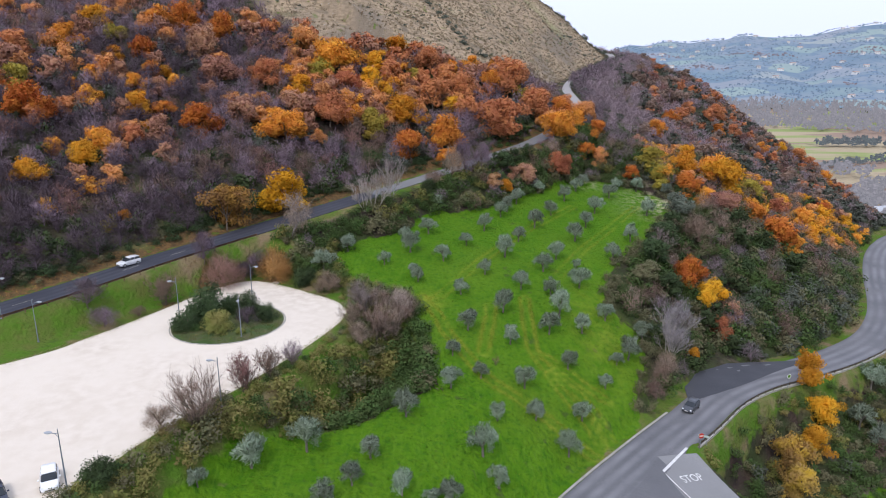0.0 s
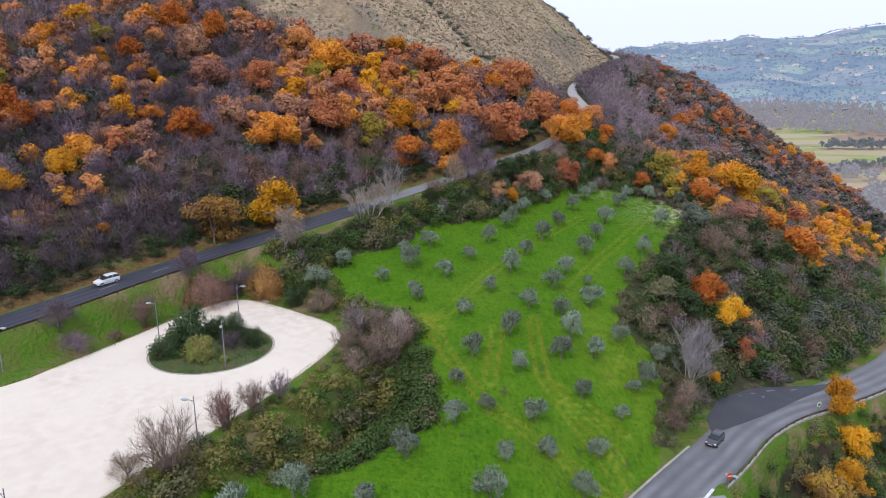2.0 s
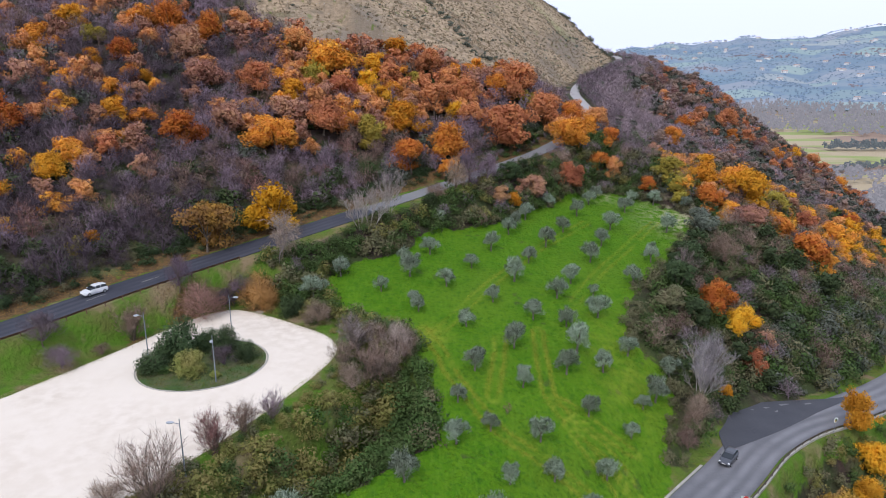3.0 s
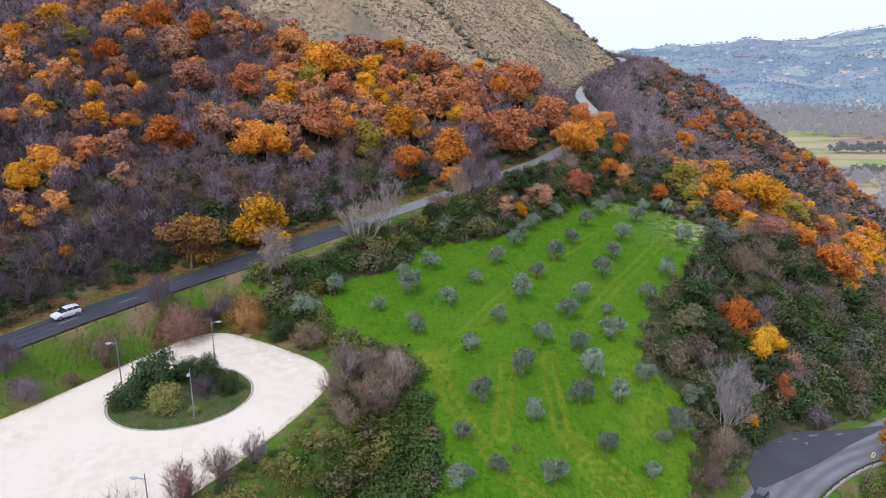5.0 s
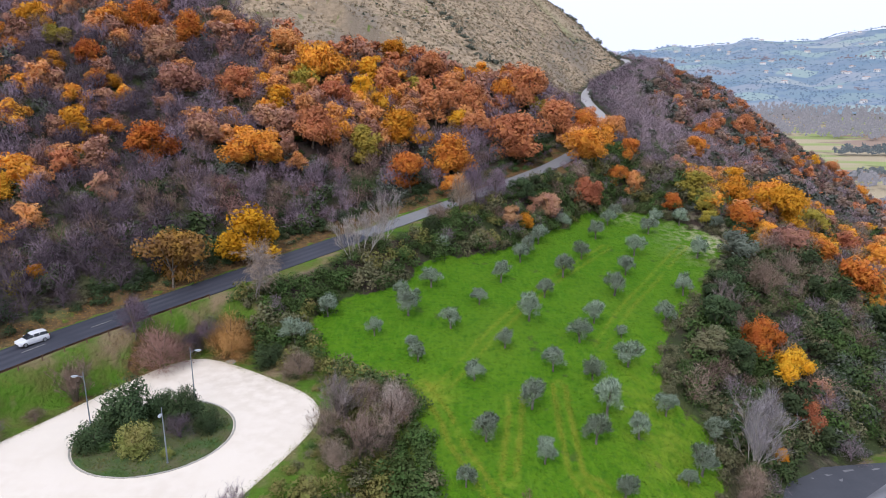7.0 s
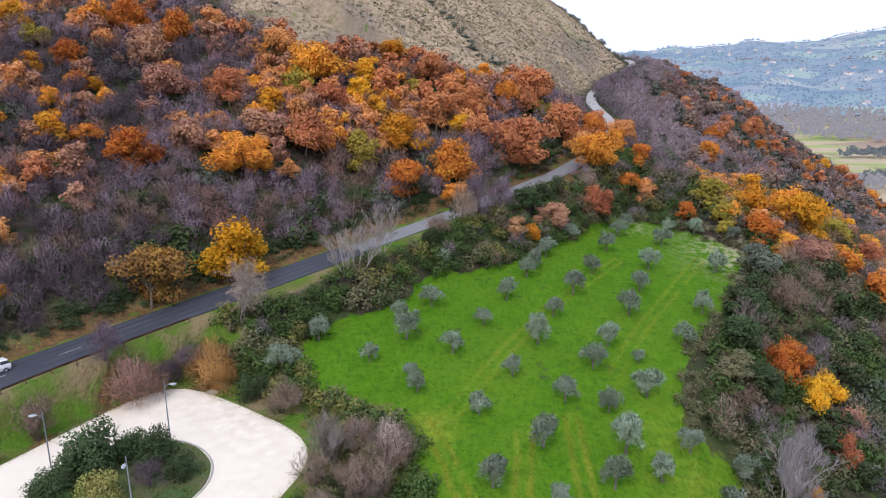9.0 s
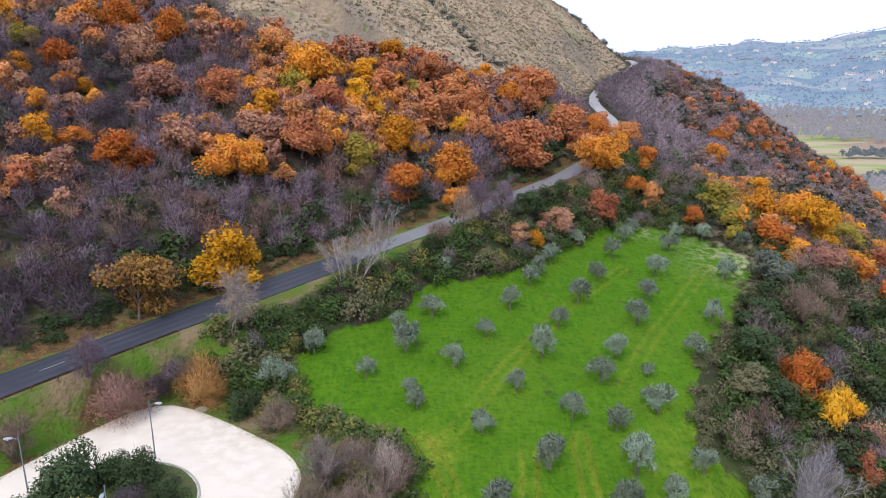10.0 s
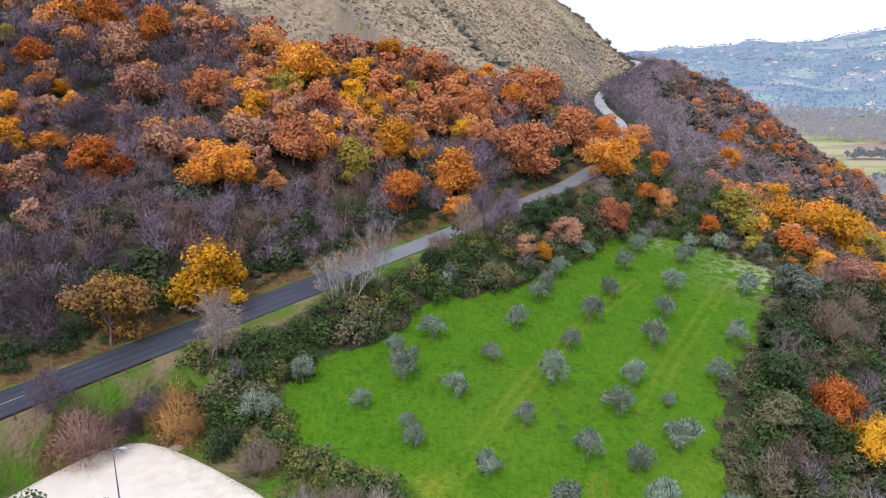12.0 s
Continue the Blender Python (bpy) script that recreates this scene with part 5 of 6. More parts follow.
# ---------------------------------------------------------------- single shrubs and trees that stand out
for kind, name, x, y, r, coat, bark, words, cat, tall, pick in (
        ("fine_oak", "turning_tree", -42.8, 137.8, 5.0, LEAF["bronze"], BARK, "broad tree with brown and yellow thinning leaves beside the road", "tree", 1.12, 3),
        ("ball", "tan_shrub", -31.3, 127.0, 3.8, LEAF["straw"], BARK, "rounded tan-orange shrub at the end of the car park", "shrub", 1.12, 0),
        ("shock", "reddish_tree", -39.6, 122.6, 4.4, TWIG["red"], BARK, "bushy leafless red-brown tree over fallen leaves", "tree", 1.1, 1),
        ("haze", "bare_tree", -43.0, 123.0, 2.8, TWIG["purple"], BARK, "leafless grey tree by the railing", "tree", 1.25, 1),
        ("fountain", "bare_shrub", -46.8, 113.3, 2.9, TWIG["brown"], BARK, "small leafless brown tree on the verge", "tree", 1.0, 2),
        ("haze", "bare_shrub", -55.6, 105.4, 3.1, TWIG["dark"], BARK, "dark leafless shrub on the verge", "shrub", 0.9, 0),
        ("haze", "bare_shrub", -52.3, 103.6, 2.9, TWIG["purple"], BARK, "brown leafless shrub on the verge", "shrub", 0.7, 1),
        ("haze", "bare_shrub", -49.0, 108.0, 1.5, TWIG["brown"], BARK, "low leafless brown shrub on the verge", "shrub", 0.7, 2),
        ("weeping", "dead_tree", -29.0, 133.6, 3.3, TWIG["fawn"], GREY_BARK, "pale spreading leafless tree below the road", "tree", 1.15, 1),
        ("ghost", "dead_tree", -14.6, 149.2, 3.0, TWIG["pale"], PALE_BARK, "pale dead tree in the thicket", "tree", 1.0, 1),
        ("ghost", "dead_tree", -11.2, 153.8, 3.0, TWIG["pale"], PALE_BARK, "pale dead tree in the thicket", "tree", 1.15, 2),
        ("ghost", "dead_tree", -16.6, 148.4, 2.3, TWIG["pale"], PALE_BARK, "small pale dead tree in the thicket", "tree", 1.1, 1),
        ("plume", "grey_tree", 39.6, 115.2, 3.4, TWIG["grey"], PALE_BARK, "tall grey leafless tree at the edge of the meadow", "tree", 1.15, 0),
        ("haze", "brown_shrub", 36.4, 107.4, 2.7, TWIG["brown"], BARK, "leafless brown shrub on the bank above the road", "shrub", 1.0, 1),
        ("haze", "brown_shrub", 37.6, 110.6, 2.6, TWIG["fawn"], BARK, "leafless fawn shrub on the bank above the road", "shrub", 1.1, 2),
        ("haze", "brown_shrub", 34.2, 104.2, 2.3, TWIG["brown"], BARK, "low leafless brown shrub above the road", "shrub", 0.9, 0),
        ("plume", "grey_tree", 40.9, 117.4, 2.6, TWIG["grey"], BARK, "leafless purple-grey tree above the road", "tree", 1.3, 2),
        ("haze", "bare_tree", -7.4, 110.6, 3.0, TWIG["pink"], BARK, "upright leafless grey-brown tree on the bank", "tree", 1.3, 1),
        ("haze", "bare_tree", -10.8, 112.2, 2.6, TWIG["fawn"], BARK, "leafless fawn tree on the bank", "tree", 1.2, 3),
        ("fountain", "bare_tree", -8.6, 106.6, 2.7, TWIG["fawn"], BARK, "leafless grey-brown tree on the bank", "tree", 1.2, 0),
        ("fountain", "pink_shrub", -13.0, 108.0, 3.2, TWIG["pale"], BARK, "pinkish leafless shrub beside the car park", "shrub", 1.0, 2),
        ("fountain", "bare_tree", -10.5, 104.6, 3.0, TWIG["fawn"], BARK, "leafless fawn tree on the bank", "tree", 1.1, 2),
        ("haze", "bare_tree", -6.0, 110.4, 2.9, TWIG["brown"], BARK, "leafless brown tree on the bank", "tree", 1.1, 0),
        ("haze", "bare_shrub", -12.6, 100.8, 2.5, TWIG["fawn"], BARK, "leafless pale shrub on the bank", "shrub", 1.0, 1),
        ("fountain", "pink_shrub", -14.2, 104.4, 2.0, TWIG["fawn"], BARK, "pale leafless shrub beside the car park", "shrub", 1.0, 0),
        ("fountain", "bare_tree", -28.2, 73.4, 3.4, TWIG["fawn"], BARK, "many-stemmed leafless tree at the edge of the gravel", "tree", 1.0, 0),
        ("haze", "bare_shrub", -31.6, 71.6, 2.4, TWIG["brown"], BARK, "leafless brown shrub at the edge of the gravel", "shrub", 0.9, 1),
        ("fountain", "bare_shrub", -25.0, 82.0, 2.5, TWIG["red"], BARK, "leafless red-brown small tree at the edge of the gravel", "shrub", 1.1, 2),
        ("fountain", "bare_shrub", -23.0, 86.2, 2.0, TWIG["brown"], BARK, "leafless small tree at the edge of the gravel", "shrub", 1.1, 1),
        ("fountain", "bare_shrub", -20.6, 89.9, 1.6, TWIG["purple"], BARK, "leafless small tree at the edge of the gravel", "shrub", 1.1, 0),
        ("shrub", "evergreen_shrub", -34.2, 62.6, 2.2, LEAF["evergreen"], BARK, "dark evergreen shrub at the corner of the gravel", "shrub", 1.1, 1),
        ("shrub", "evergreen_shrub", -25.1, 123.6, 2.6, LEAF["evergreen"], BARK, "dark green shrub at the end of the car park", "shrub", 1.1, 2),
        ("shock", "brown_shrub", -20.2, 119.9, 2.9, TWIG["brown"], BARK, "brown leafless shrub at the end of the car park", "shrub", 1.0, 1),
        ("shock", "bare_shrub", -35.0, 129.6, 3.2, TWIG["purple"], BARK, "leafless grey-brown shrub below the road", "shrub", 1.0, 0),
        ("shock", "bare_shrub", -37.2, 127.2, 2.4, TWIG["dark"], BARK, "low dark leafless shrub below the road", "shrub", 1.0, 2),
        ("pine", "evergreen_tree", 14.9, 178.6, 2.9, LEAF["evergreen"], BARK, "dark evergreen tree below the road", "tree", 0.8, 0),
        ("pine", "evergreen_tree", 18.5, 183.0, 2.2, LEAF["evergreen"], BARK, "dark evergreen tree below the road", "tree", 0.85, 1),
        ("pine", "cypress", 0.9, 170.4, 1.2, LEAF["evergreen"], BARK, "narrow dark evergreen beside the road", "tree", 1.5, 2),
        ("shrub", "evergreen_shrub", -3.4, 161.4, 2.2, LEAF["evergreen"], BARK, "dark evergreen shrub by the meadow edge", "shrub", 1.2, 3),
        ("haze", "bare_tree", 5.4, 172.0, 3.9, TWIG["purple"], BARK, "leafless brown-grey tree below the road", "tree", 1.35, 1),
        ("haze", "bare_tree", 2.2, 168.9, 3.5, TWIG["brown"], BARK, "leafless brown-grey tree below the road", "tree", 1.3, 2),
        ("haze", "bare_tree", -2.0, 163.8, 2.6, TWIG["brown"], BARK, "leafless brown tree below the road", "tree", 1.0, 3),
        ("pine", "evergreen_tree", 9.7, 181.0, 1.9, LEAF["evergreen"], BARK, "dark evergreen tree beside the road", "tree", 0.95, 2),
        ("shrub", "evergreen_shrub", 22.6, 188.8, 2.4, LEAF["evergreen"], BARK, "dark evergreen shrub beside the road", "shrub", 1.1, 1),
        ("haze", "bare_tree", 9.4, 175.6, 3.4, TWIG["purple"], BARK, "leafless brown tree below the road", "tree", 1.25, 0),
        ("oak", "tan_tree", 12.5, 172.5, 2.8, LEAF["tan"], BARK, "small tree with tan dry leaves at the meadow edge", "tree", 0.9, 2),
        ("pine", "evergreen_tree", 44.2, 143.0, 3.9, LEAF["evergreen"], BARK, "dark ivy-clad evergreen tree beside the meadow", "tree", 0.85, 0),
        ("pine", "evergreen_tree", 48.0, 150.0, 3.9, LEAF["evergreen"], BARK, "dark ivy-clad tree beside the meadow", "tree", 0.85, 1),
        ("pine", "evergreen_tree", 40.4, 136.0, 3.2, LEAF["scrub"], BARK, "dark ivy-clad tree beside the meadow", "tree", 0.8, 2),
        ("pine", "evergreen_tree", 51.4, 156.4, 3.6, LEAF["evergreen"], BARK, "dark ivy-clad evergreen tree beside the meadow", "tree", 0.85, 1),
        ("pine", "evergreen_tree", 45.6, 137.2, 3.4, LEAF["evergreen"], BARK, "dark ivy-clad evergreen tree on the slope", "tree", 0.8, 0),
        ("ghost", "dead_tree", 46.4, 146.6, 2.6, TWIG["pale"], GREY_BARK, "grey dead tree among ivy beside the meadow", "tree", 1.0, 0),
        ("pine", "evergreen_tree", 55.6, 166.0, 4.0, LEAF["holm"], BARK, "large grey-green evergreen tree at the meadow corner", "tree", 0.75, 2),
        ("haze", "bare_tree", 58.5, 158.0, 4.6, TWIG["brown"], BARK, "rounded leafless brown tree beside the meadow", "tree", 0.95, 0),
        ("oak", "roadside_oak", 33.5, 203.5, 3.6, LEAF["orange"], BARK, "orange oak tree below the road bend", "tree", 1.0, 0),
        ("oak", "roadside_oak", 38.5, 210.0, 4.0, LEAF["orange"], BARK, "broad orange oak tree below the road bend", "tree", 1.0, 3),
        ("oak", "roadside_oak", 43.0, 219.0, 3.8, LEAF["rust"], BARK, "orange-brown oak tree below the road bend", "tree", 1.0, 4),
        ("oak", "roadside_oak", 30.5, 211.0, 3.8, LEAF["rust"], BARK, "orange-brown oak tree leaning over the road bend", "tree", 1.05, 1),
        ("oak", "roadside_oak", 35.5, 222.0, 3.9, LEAF["orange"], BARK, "orange oak tree above the road bend", "tree", 1.05, 2),
        ("oak", "roadside_oak", 39.0, 234.0, 3.6, LEAF["rust"], BARK, "rust-brown oak tree above the road bend", "tree", 1.0, 5),
        ("haze", "bare_tree", 47.0, 228.0, 3.8, TWIG["lilac"], BARK, "leafless tree below the road bend", "tree", 1.0, 2),
        ("haze", "bare_tree", 50.0, 238.0, 3.4, TWIG["lilac"], BARK, "leafless tree below the road bend", "tree", 1.0, 0),
        ("oak", "yellow_tree", -72.2, 127.6, 2.0, LEAF["gold"], BARK, "small yellow-leaved tree in the wood", "tree", 1.2, 1),
        ("oak", "yellow_tree", -61.3, 128.6, 1.7, LEAF["ochre"], BARK, "small yellow-green tree in the wood", "tree", 1.3, 2),
        ("oak", "yellow_tree", -60.0, 131.5, 1.5, LEAF["gold"], BARK, "small yellow-leaved tree in the wood", "tree", 1.3, 4),
        ("small_twiggy", "dark_shrub", 7.9, 98.9, 0.9, TWIG["red"], BARK, "small dark reddish shrub in the meadow", "shrub", 1.2, 0)):
    plant(kind, name, x, y, r, coat, bark, words, cat, "", tall, pick, green)


# ---------------------------------------------------------------- planted island in the gravel lot
ISLAND = (-33.7, 105.0)


def island_edge(k, n, r):
    a = 6.2832 * k / n
    w = 1 + 0.03 * math.sin(2 * a + 0.6)
    return ISLAND[0] + math.cos(a) * r * w, ISLAND[1] + math.sin(a) * r * w


island = new("planted_island")
island.location = (*ISLAND, LOT_LEVEL)
bm = bmesh.new()
rings = []
for r, h in ((8.33, 0.0), (8.28, 0.16), (5.3, 0.3), (2.6, 0.4)):
    rings.append([bm.verts.new((*(Vector(island_edge(k, 48, r)) - Vector(ISLAND)), h + 0.05 * math.sin(k * 1.7 + r))) for k in range(48)])
for low, top in zip(rings, rings[1:]):
    for k in range(48):
        bm.faces.new((low[k], low[(k + 1) % 48], top[(k + 1) % 48], top[k]))
bm.faces.new(rings[-1])
part("turf", bm, surface("rough_turf", (0.04, 0.085, 0.015), (0.09, 0.085, 0.035), 0.5, 5.0, 0.95, 0, 0.06), island, "rough grass with dry patches")
tuft = np.random.RandomState(33)
spot = tuft.uniform(-8.2, 8.2, (5200, 2))
spot = spot[np.hypot(spot[:, 0], spot[:, 1]) < 8.15]
root = np.column_stack([spot, 0.4 - 0.03 * np.hypot(spot[:, 0], spot[:, 1])])
part("grass", quick_mesh("grass", *blades(tuft, root, tuft.normal(size=root.shape) * [1, 1, 0.1] + [0, 0, 0.9], tuft.uniform(0.15, 0.5, len(root)), tuft.uniform(0.03, 0.07, len(root)))),
     leaf("island_grass", (0.07, 0.12, 0.025), (0.11, 0.15, 0.035), (0.20, 0.17, 0.07), 0.25, 0.8), island, "tufts of rough grass")
kerb = new("kerb")
kerb.parent = island
tagged(island, "round planted island with a stone kerb in the gravel", "planting bed")
bm = box(bmesh.new(), -0.49, 0.49, -0.1, 0.1, -0.05, 0.14, 0.02)
stone = bpy.data.meshes.new("kerbstone")
bm.to_mesh(stone)
bm.free()
for k in range(53):
    x, y = island_edge(k + 0.5, 53, 8.5)
    s = part("kerbstone", stone, CONCRETE, kerb)
    s.matrix_basis = pose(x - ISLAND[0], y - ISLAND[1], green.uniform(-0.02, 0.02), 0, 0, 360 * (k + 0.5) / 53 + 90 + green.uniform(-2, 2))
for kind, x, y, r, coat, words, tall in (
        ("shrub", -37.2, 106.8, 4.0, "evergreen", "large dark evergreen shrub on the island", 1.15),
        ("shrub", -32.0, 108.8, 2.8, "evergreen", "dark evergreen shrub on the island", 1.2),
        ("shrub", -34.6, 109.8, 2.4, "evergreen", "dark evergreen shrub on the island", 1.0),
        ("shrub", -39.4, 102.6, 2.7, "evergreen", "dark evergreen shrub on the island", 0.9),
        ("shrub", -34.2, 101.4, 2.5, "dry", "yellow-green bushy shrub on the island", 1.15),
        ("shrub", -27.8, 105.9, 1.8, "evergreen", "rounded dark green shrub on the island", 1.3)):
    plant(kind, "island_shrub", x, y, r, LEAF[coat], BARK, words, "shrub", "shrubs on the island", tall, None, green, LOT_LEVEL + 0.25)
for x, y, r, coat in ((-37.6, 101.6, 1.1, "ivy"), (-30.6, 100.6, 0.9, "dry"), (-35.4, 111.4, 1.2, "ivy"), (-28.6, 109.2, 1.0, "scrub"), (-31.6, 106.0, 1.5, "evergreen"), (-40.0, 107.4, 1.2, "ivy")):
    plant("shrub", "island_shrub", x, y, r, LEAF[coat], BARK, "low bushy shrub on the island", "shrub", "shrubs on the island", 0.9, None, green, LOT_LEVEL + 0.15)
plant("haze", "island_shrub", -30.4, 103.8, 2.0, TWIG["dark"], BARK, "dark leafless shrub on the island", "shrub", "shrubs on the island", 0.9, 1, green, LOT_LEVEL + 0.25)


# ---------------------------------------------------------------- street lamps
LAMP_WHITE = surface("pale_lamp_housing", (0.36, 0.39, 0.42), (0.30, 0.33, 0.36), 2.0, 12.0, 0.4, 0.1, 0)
lens_mat, _n, _l, _p = shader("lamp_glass")
_p.inputs["Base Color"].default_value, _p.inputs["Roughness"].default_value = (0.75, 0.77, 0.78, 1), 0.15


def street_lamp(x, y, turn, tall=6.6, double=False, z=None):
    lamp = new("street_lamp")
    lamp.matrix_basis = pose(x, y, (ground_z(x, y) if z is None else z) - 0.03, 0, 0, turn)
    part("pole", rod(rod(bmesh.new(), (0, 0, 0), (0, 0, tall * 0.5), 0.085, 0.075), (0, 0, tall * 0.5), (0, 0, tall), 0.065, 0.045), STEEL, lamp)
    part("base_plate", rod(bmesh.new(), (0, 0, 0), (0, 0, 0.22), 0.16, 0.12, 10), STEEL, lamp)
    for side in ((1, -1) if double else (1,)):
        arm = rod(bmesh.new(), (0, 0, tall - 0.55), (side * 0.75, 0, tall - 0.45), 0.035)
        rod(arm, (0, 0, tall - 0.95), (side * 0.35, 0, tall - 0.5), 0.02)
        arm = part("arm", arm, STEEL, lamp)
        head = bmesh.new()
        bmesh.ops.create_uvsphere(head, u_segments=12, v_segments=6, radius=1, matrix=Matrix.Translation((side * 0.95, 0, tall - 0.42)) @ Matrix.Diagonal((0.42, 0.2, 0.12, 1)))
        head = part("lamp_head", head, LAMP_WHITE, lamp, "pale flattened lamp head")
        glass = bmesh.new()
        bmesh.ops.create_uvsphere(glass, u_segments=10, v_segments=5, radius=1, matrix=Matrix.Translation((side * 0.98, 0, tall - 0.5)) @ Matrix.Diagonal((0.28, 0.15, 0.09, 1)))
        part("glass", glass, lens_mat, head)
    tagged(lamp, "two-armed grey steel street lamp" if double else "grey steel street lamp with one short arm", "street lamp", "lamps round the car park")


street_lamp(-37.2, 61.6, 180)
street_lamp(-26.8, 78.1, 180)
street_lamp(-30.1, 99.2, -80, z=LOT_LEVEL + 0.1)
street_lamp(-32.2, 114.0, 5, 7.0, z=LOT_LEVEL)
street_lamp(-42.4, 107.8, 190, z=LOT_LEVEL)
street_lamp(-59.2, 97.0, 10)
street_lamp(-64.5, 97.8, 10, 6.6)


# ---------------------------------------------------------------- cars
GLASS_DARK, _n, _l, _p = shader("tinted_car_glass")
_p.inputs["Base Color"].default_value, _p.inputs["Roughness"].default_value = (0.02, 0.025, 0.03, 1), 0.08
RUBBER = surface("tyre_rubber", (0.02, 0.02, 0.02), (0.03, 0.03, 0.03), 2.0, 10.0, 0.9, 0, 0)
ALLOY = surface("wheel_alloy", (0.45, 0.46, 0.47), (0.36, 0.37, 0.38), 2.0, 10.0, 0.35, 0.7, 0)
HEADLIGHT, _n, _l, _p = shader("headlight_glass")
_p.inputs["Base Color"].default_value, _p.inputs["Roughness"].default_value = (0.7, 0.72, 0.74, 1), 0.1
TAIL, _n, _l, _p = shader("red_tail_light")
_p.inputs["Base Color"].default_value, _p.inputs["Roughness"].default_value = (0.3, 0.01, 0.01, 1), 0.2


def paint(name, colour, metal=0.0):
    m, n, l, p = shader(name)
    l.new(blend(n, l, colour, tuple(v * 0.8 for v in colour), grain(n, l, 1.5, 4.0, 0.5, 0.8)), p.inputs["Base Color"])
    p.inputs["Roughness"].default_value, p.inputs["Metallic"].default_value = 0.3, metal
    p.inputs["Coat Weight"].default_value = 0.6
    return m


def loft(sections):
    """A closed skin through cross-sections (x, half width low, half width high, z low, z high)."""
    bm = bmesh.new()
    rings = []
    for x, wl, wh, z0, z1 in sections:
        zm = z0 + (z1 - z0) * 0.45
        rings.append([bm.verts.new((x, s * w, z)) for s, w, z in ((-1, wl * 0.9, z0), (-1, wl, zm), (-1, wh, z1 - 0.03), (-1, wh * 0.85, z1),
                                                                (1, wh * 0.85, z1), (1, wh, z1 - 0.03), (1, wl, zm), (1, wl * 0.9, z0))])
    for a, b in zip(rings, rings[1:]):
        for k in range(8):
            bm.faces.new((a[k], a[(k + 1) % 8], b[(k + 1) % 8], b[k]))
    bm.faces.new(rings[0])
    bm.faces.new(rings[-1][::-1])
    bmesh.ops.recalc_face_normals(bm, faces=bm.faces[:])
    return bm


def car(x, y, z, heading, coat, label, length=4.0):
    """A small hatchback; its nose points along +x of its own frame."""
    k = length / 4.0
    top = new("car")
    top.matrix_basis = pose(x, y, z, 0, 0, heading)
    body = part("body", loft([(-1.98 * k, 0.72, 0.66, 0.42, 0.86), (-1.9 * k, 0.82, 0.76, 0.25, 0.98), (-1.0 * k, 0.87, 0.82, 0.22, 0.98),
                              (0.7 * k, 0.87, 0.81, 0.22, 0.95), (1.5 * k, 0.85, 0.74, 0.22, 0.82), (1.93 * k, 0.78, 0.64, 0.26, 0.68), (2.0 * k, 0.66, 0.55, 0.38, 0.58)]), coat, top)
    part("roof", loft([(-1.72 * k, 0.62, 0.56, 1.3, 1.42), (-1.2 * k, 0.66, 0.6, 1.38, 1.5), (-0.2 * k, 0.66, 0.6, 1.38, 1.5), (0.25 * k, 0.62, 0.55, 1.33, 1.43)]), coat, top)
    part("window_band", loft([(-1.88 * k, 0.74, 0.7, 0.95, 1.0), (-1.66 * k, 0.73, 0.6, 0.95, 1.36), (0.22 * k, 0.73, 0.6, 0.93, 1.38), (0.95 * k, 0.74, 0.7, 0.9, 0.95)]), GLASS_DARK, top, "dark tinted windows")
    for sx in (-0.75, 0.05):
        for s in (-1, 1):
            bm = bmesh.new()
            rod(bm, (sx * k, s * 0.74, 0.93), (sx * k, s * 0.62, 1.4), 0.045, 0.045, 4)
            part("pillar", bm, coat, top)
    for s in (-1, 1):
        part("headlight", box(bmesh.new(), 1.72 * k, 1.93 * k, s * 0.62 - 0.13, s * 0.62 + 0.13, 0.58, 0.73, 0.03), HEADLIGHT, top, "clear headlight")
        part("tail_light", box(bmesh.new(), -1.99 * k, -1.86 * k, s * 0.68 - 0.08, s * 0.68 + 0.08, 0.66, 0.94, 0.02), TAIL, top, "red tail light")
        part("wing_mirror", box(bmesh.new(), 0.5 * k, 0.66 * k, s * 0.95 - 0.1, s * 0.95 + 0.1, 0.92, 1.06, 0.03), coat, top)
    part("grille", box(bmesh.new(), 1.94 * k, 2.02 * k, -0.42, 0.42, 0.34, 0.46), RUBBER, top, "black grille")
    part("plate", box(bmesh.new(), 1.99 * k, 2.03 * k, -0.26, 0.26, 0.47, 0.56), LINE_PAINT, top, "pale blank plate")
    for sx in (-1.25, 1.25):
        for s in (-1, 1):
            tyre = part("wheel", rod(bmesh.new(), (sx * k, s * 0.68, 0.3), (sx * k, s * 0.88, 0.3), 0.3, None, 16), RUBBER, top)
            part("rim", rod(bmesh.new(), (sx * k, s * 0.86, 0.3), (sx * k, s * 0.9, 0.3), 0.19, None, 10), ALLOY, tyre)
    return tagged(top, label, "car")


car(-39.2, 62.3, LOT_LEVEL, -62, paint("white_car_paint", (0.78, 0.79, 0.8)), "small white hatchback parked on the gravel", 3.8)
car(-42.9, 59.6, LOT_LEVEL, -50, paint("dark_blue_car_paint", (0.03, 0.035, 0.06), 0.3), "dark car parked on the gravel", 4.2)
q, turn = at_along(UPPER, along_of(UPPER, -54.2, 119.0))
car(q[0] - math.sin(turn) * 1.7, q[1] + math.cos(turn) * 1.7, q[2] + 0.08, math.degrees(turn) + 180, paint("silver_white_car_paint", (0.7, 0.71, 0.72)), "white hatchback on the upper road", 3.9)
q, turn = at_along(LOWER, along_of(LOWER, 40.0, 102.0))
car(q[0] - math.sin(turn) * 1.6, q[1] + math.cos(turn) * 1.6, q[2] + 0.08, math.degrees(turn) + 180, paint("graphite_car_paint", (0.07, 0.075, 0.085), 0.5), "dark grey hatchback on the lower road", 3.8)


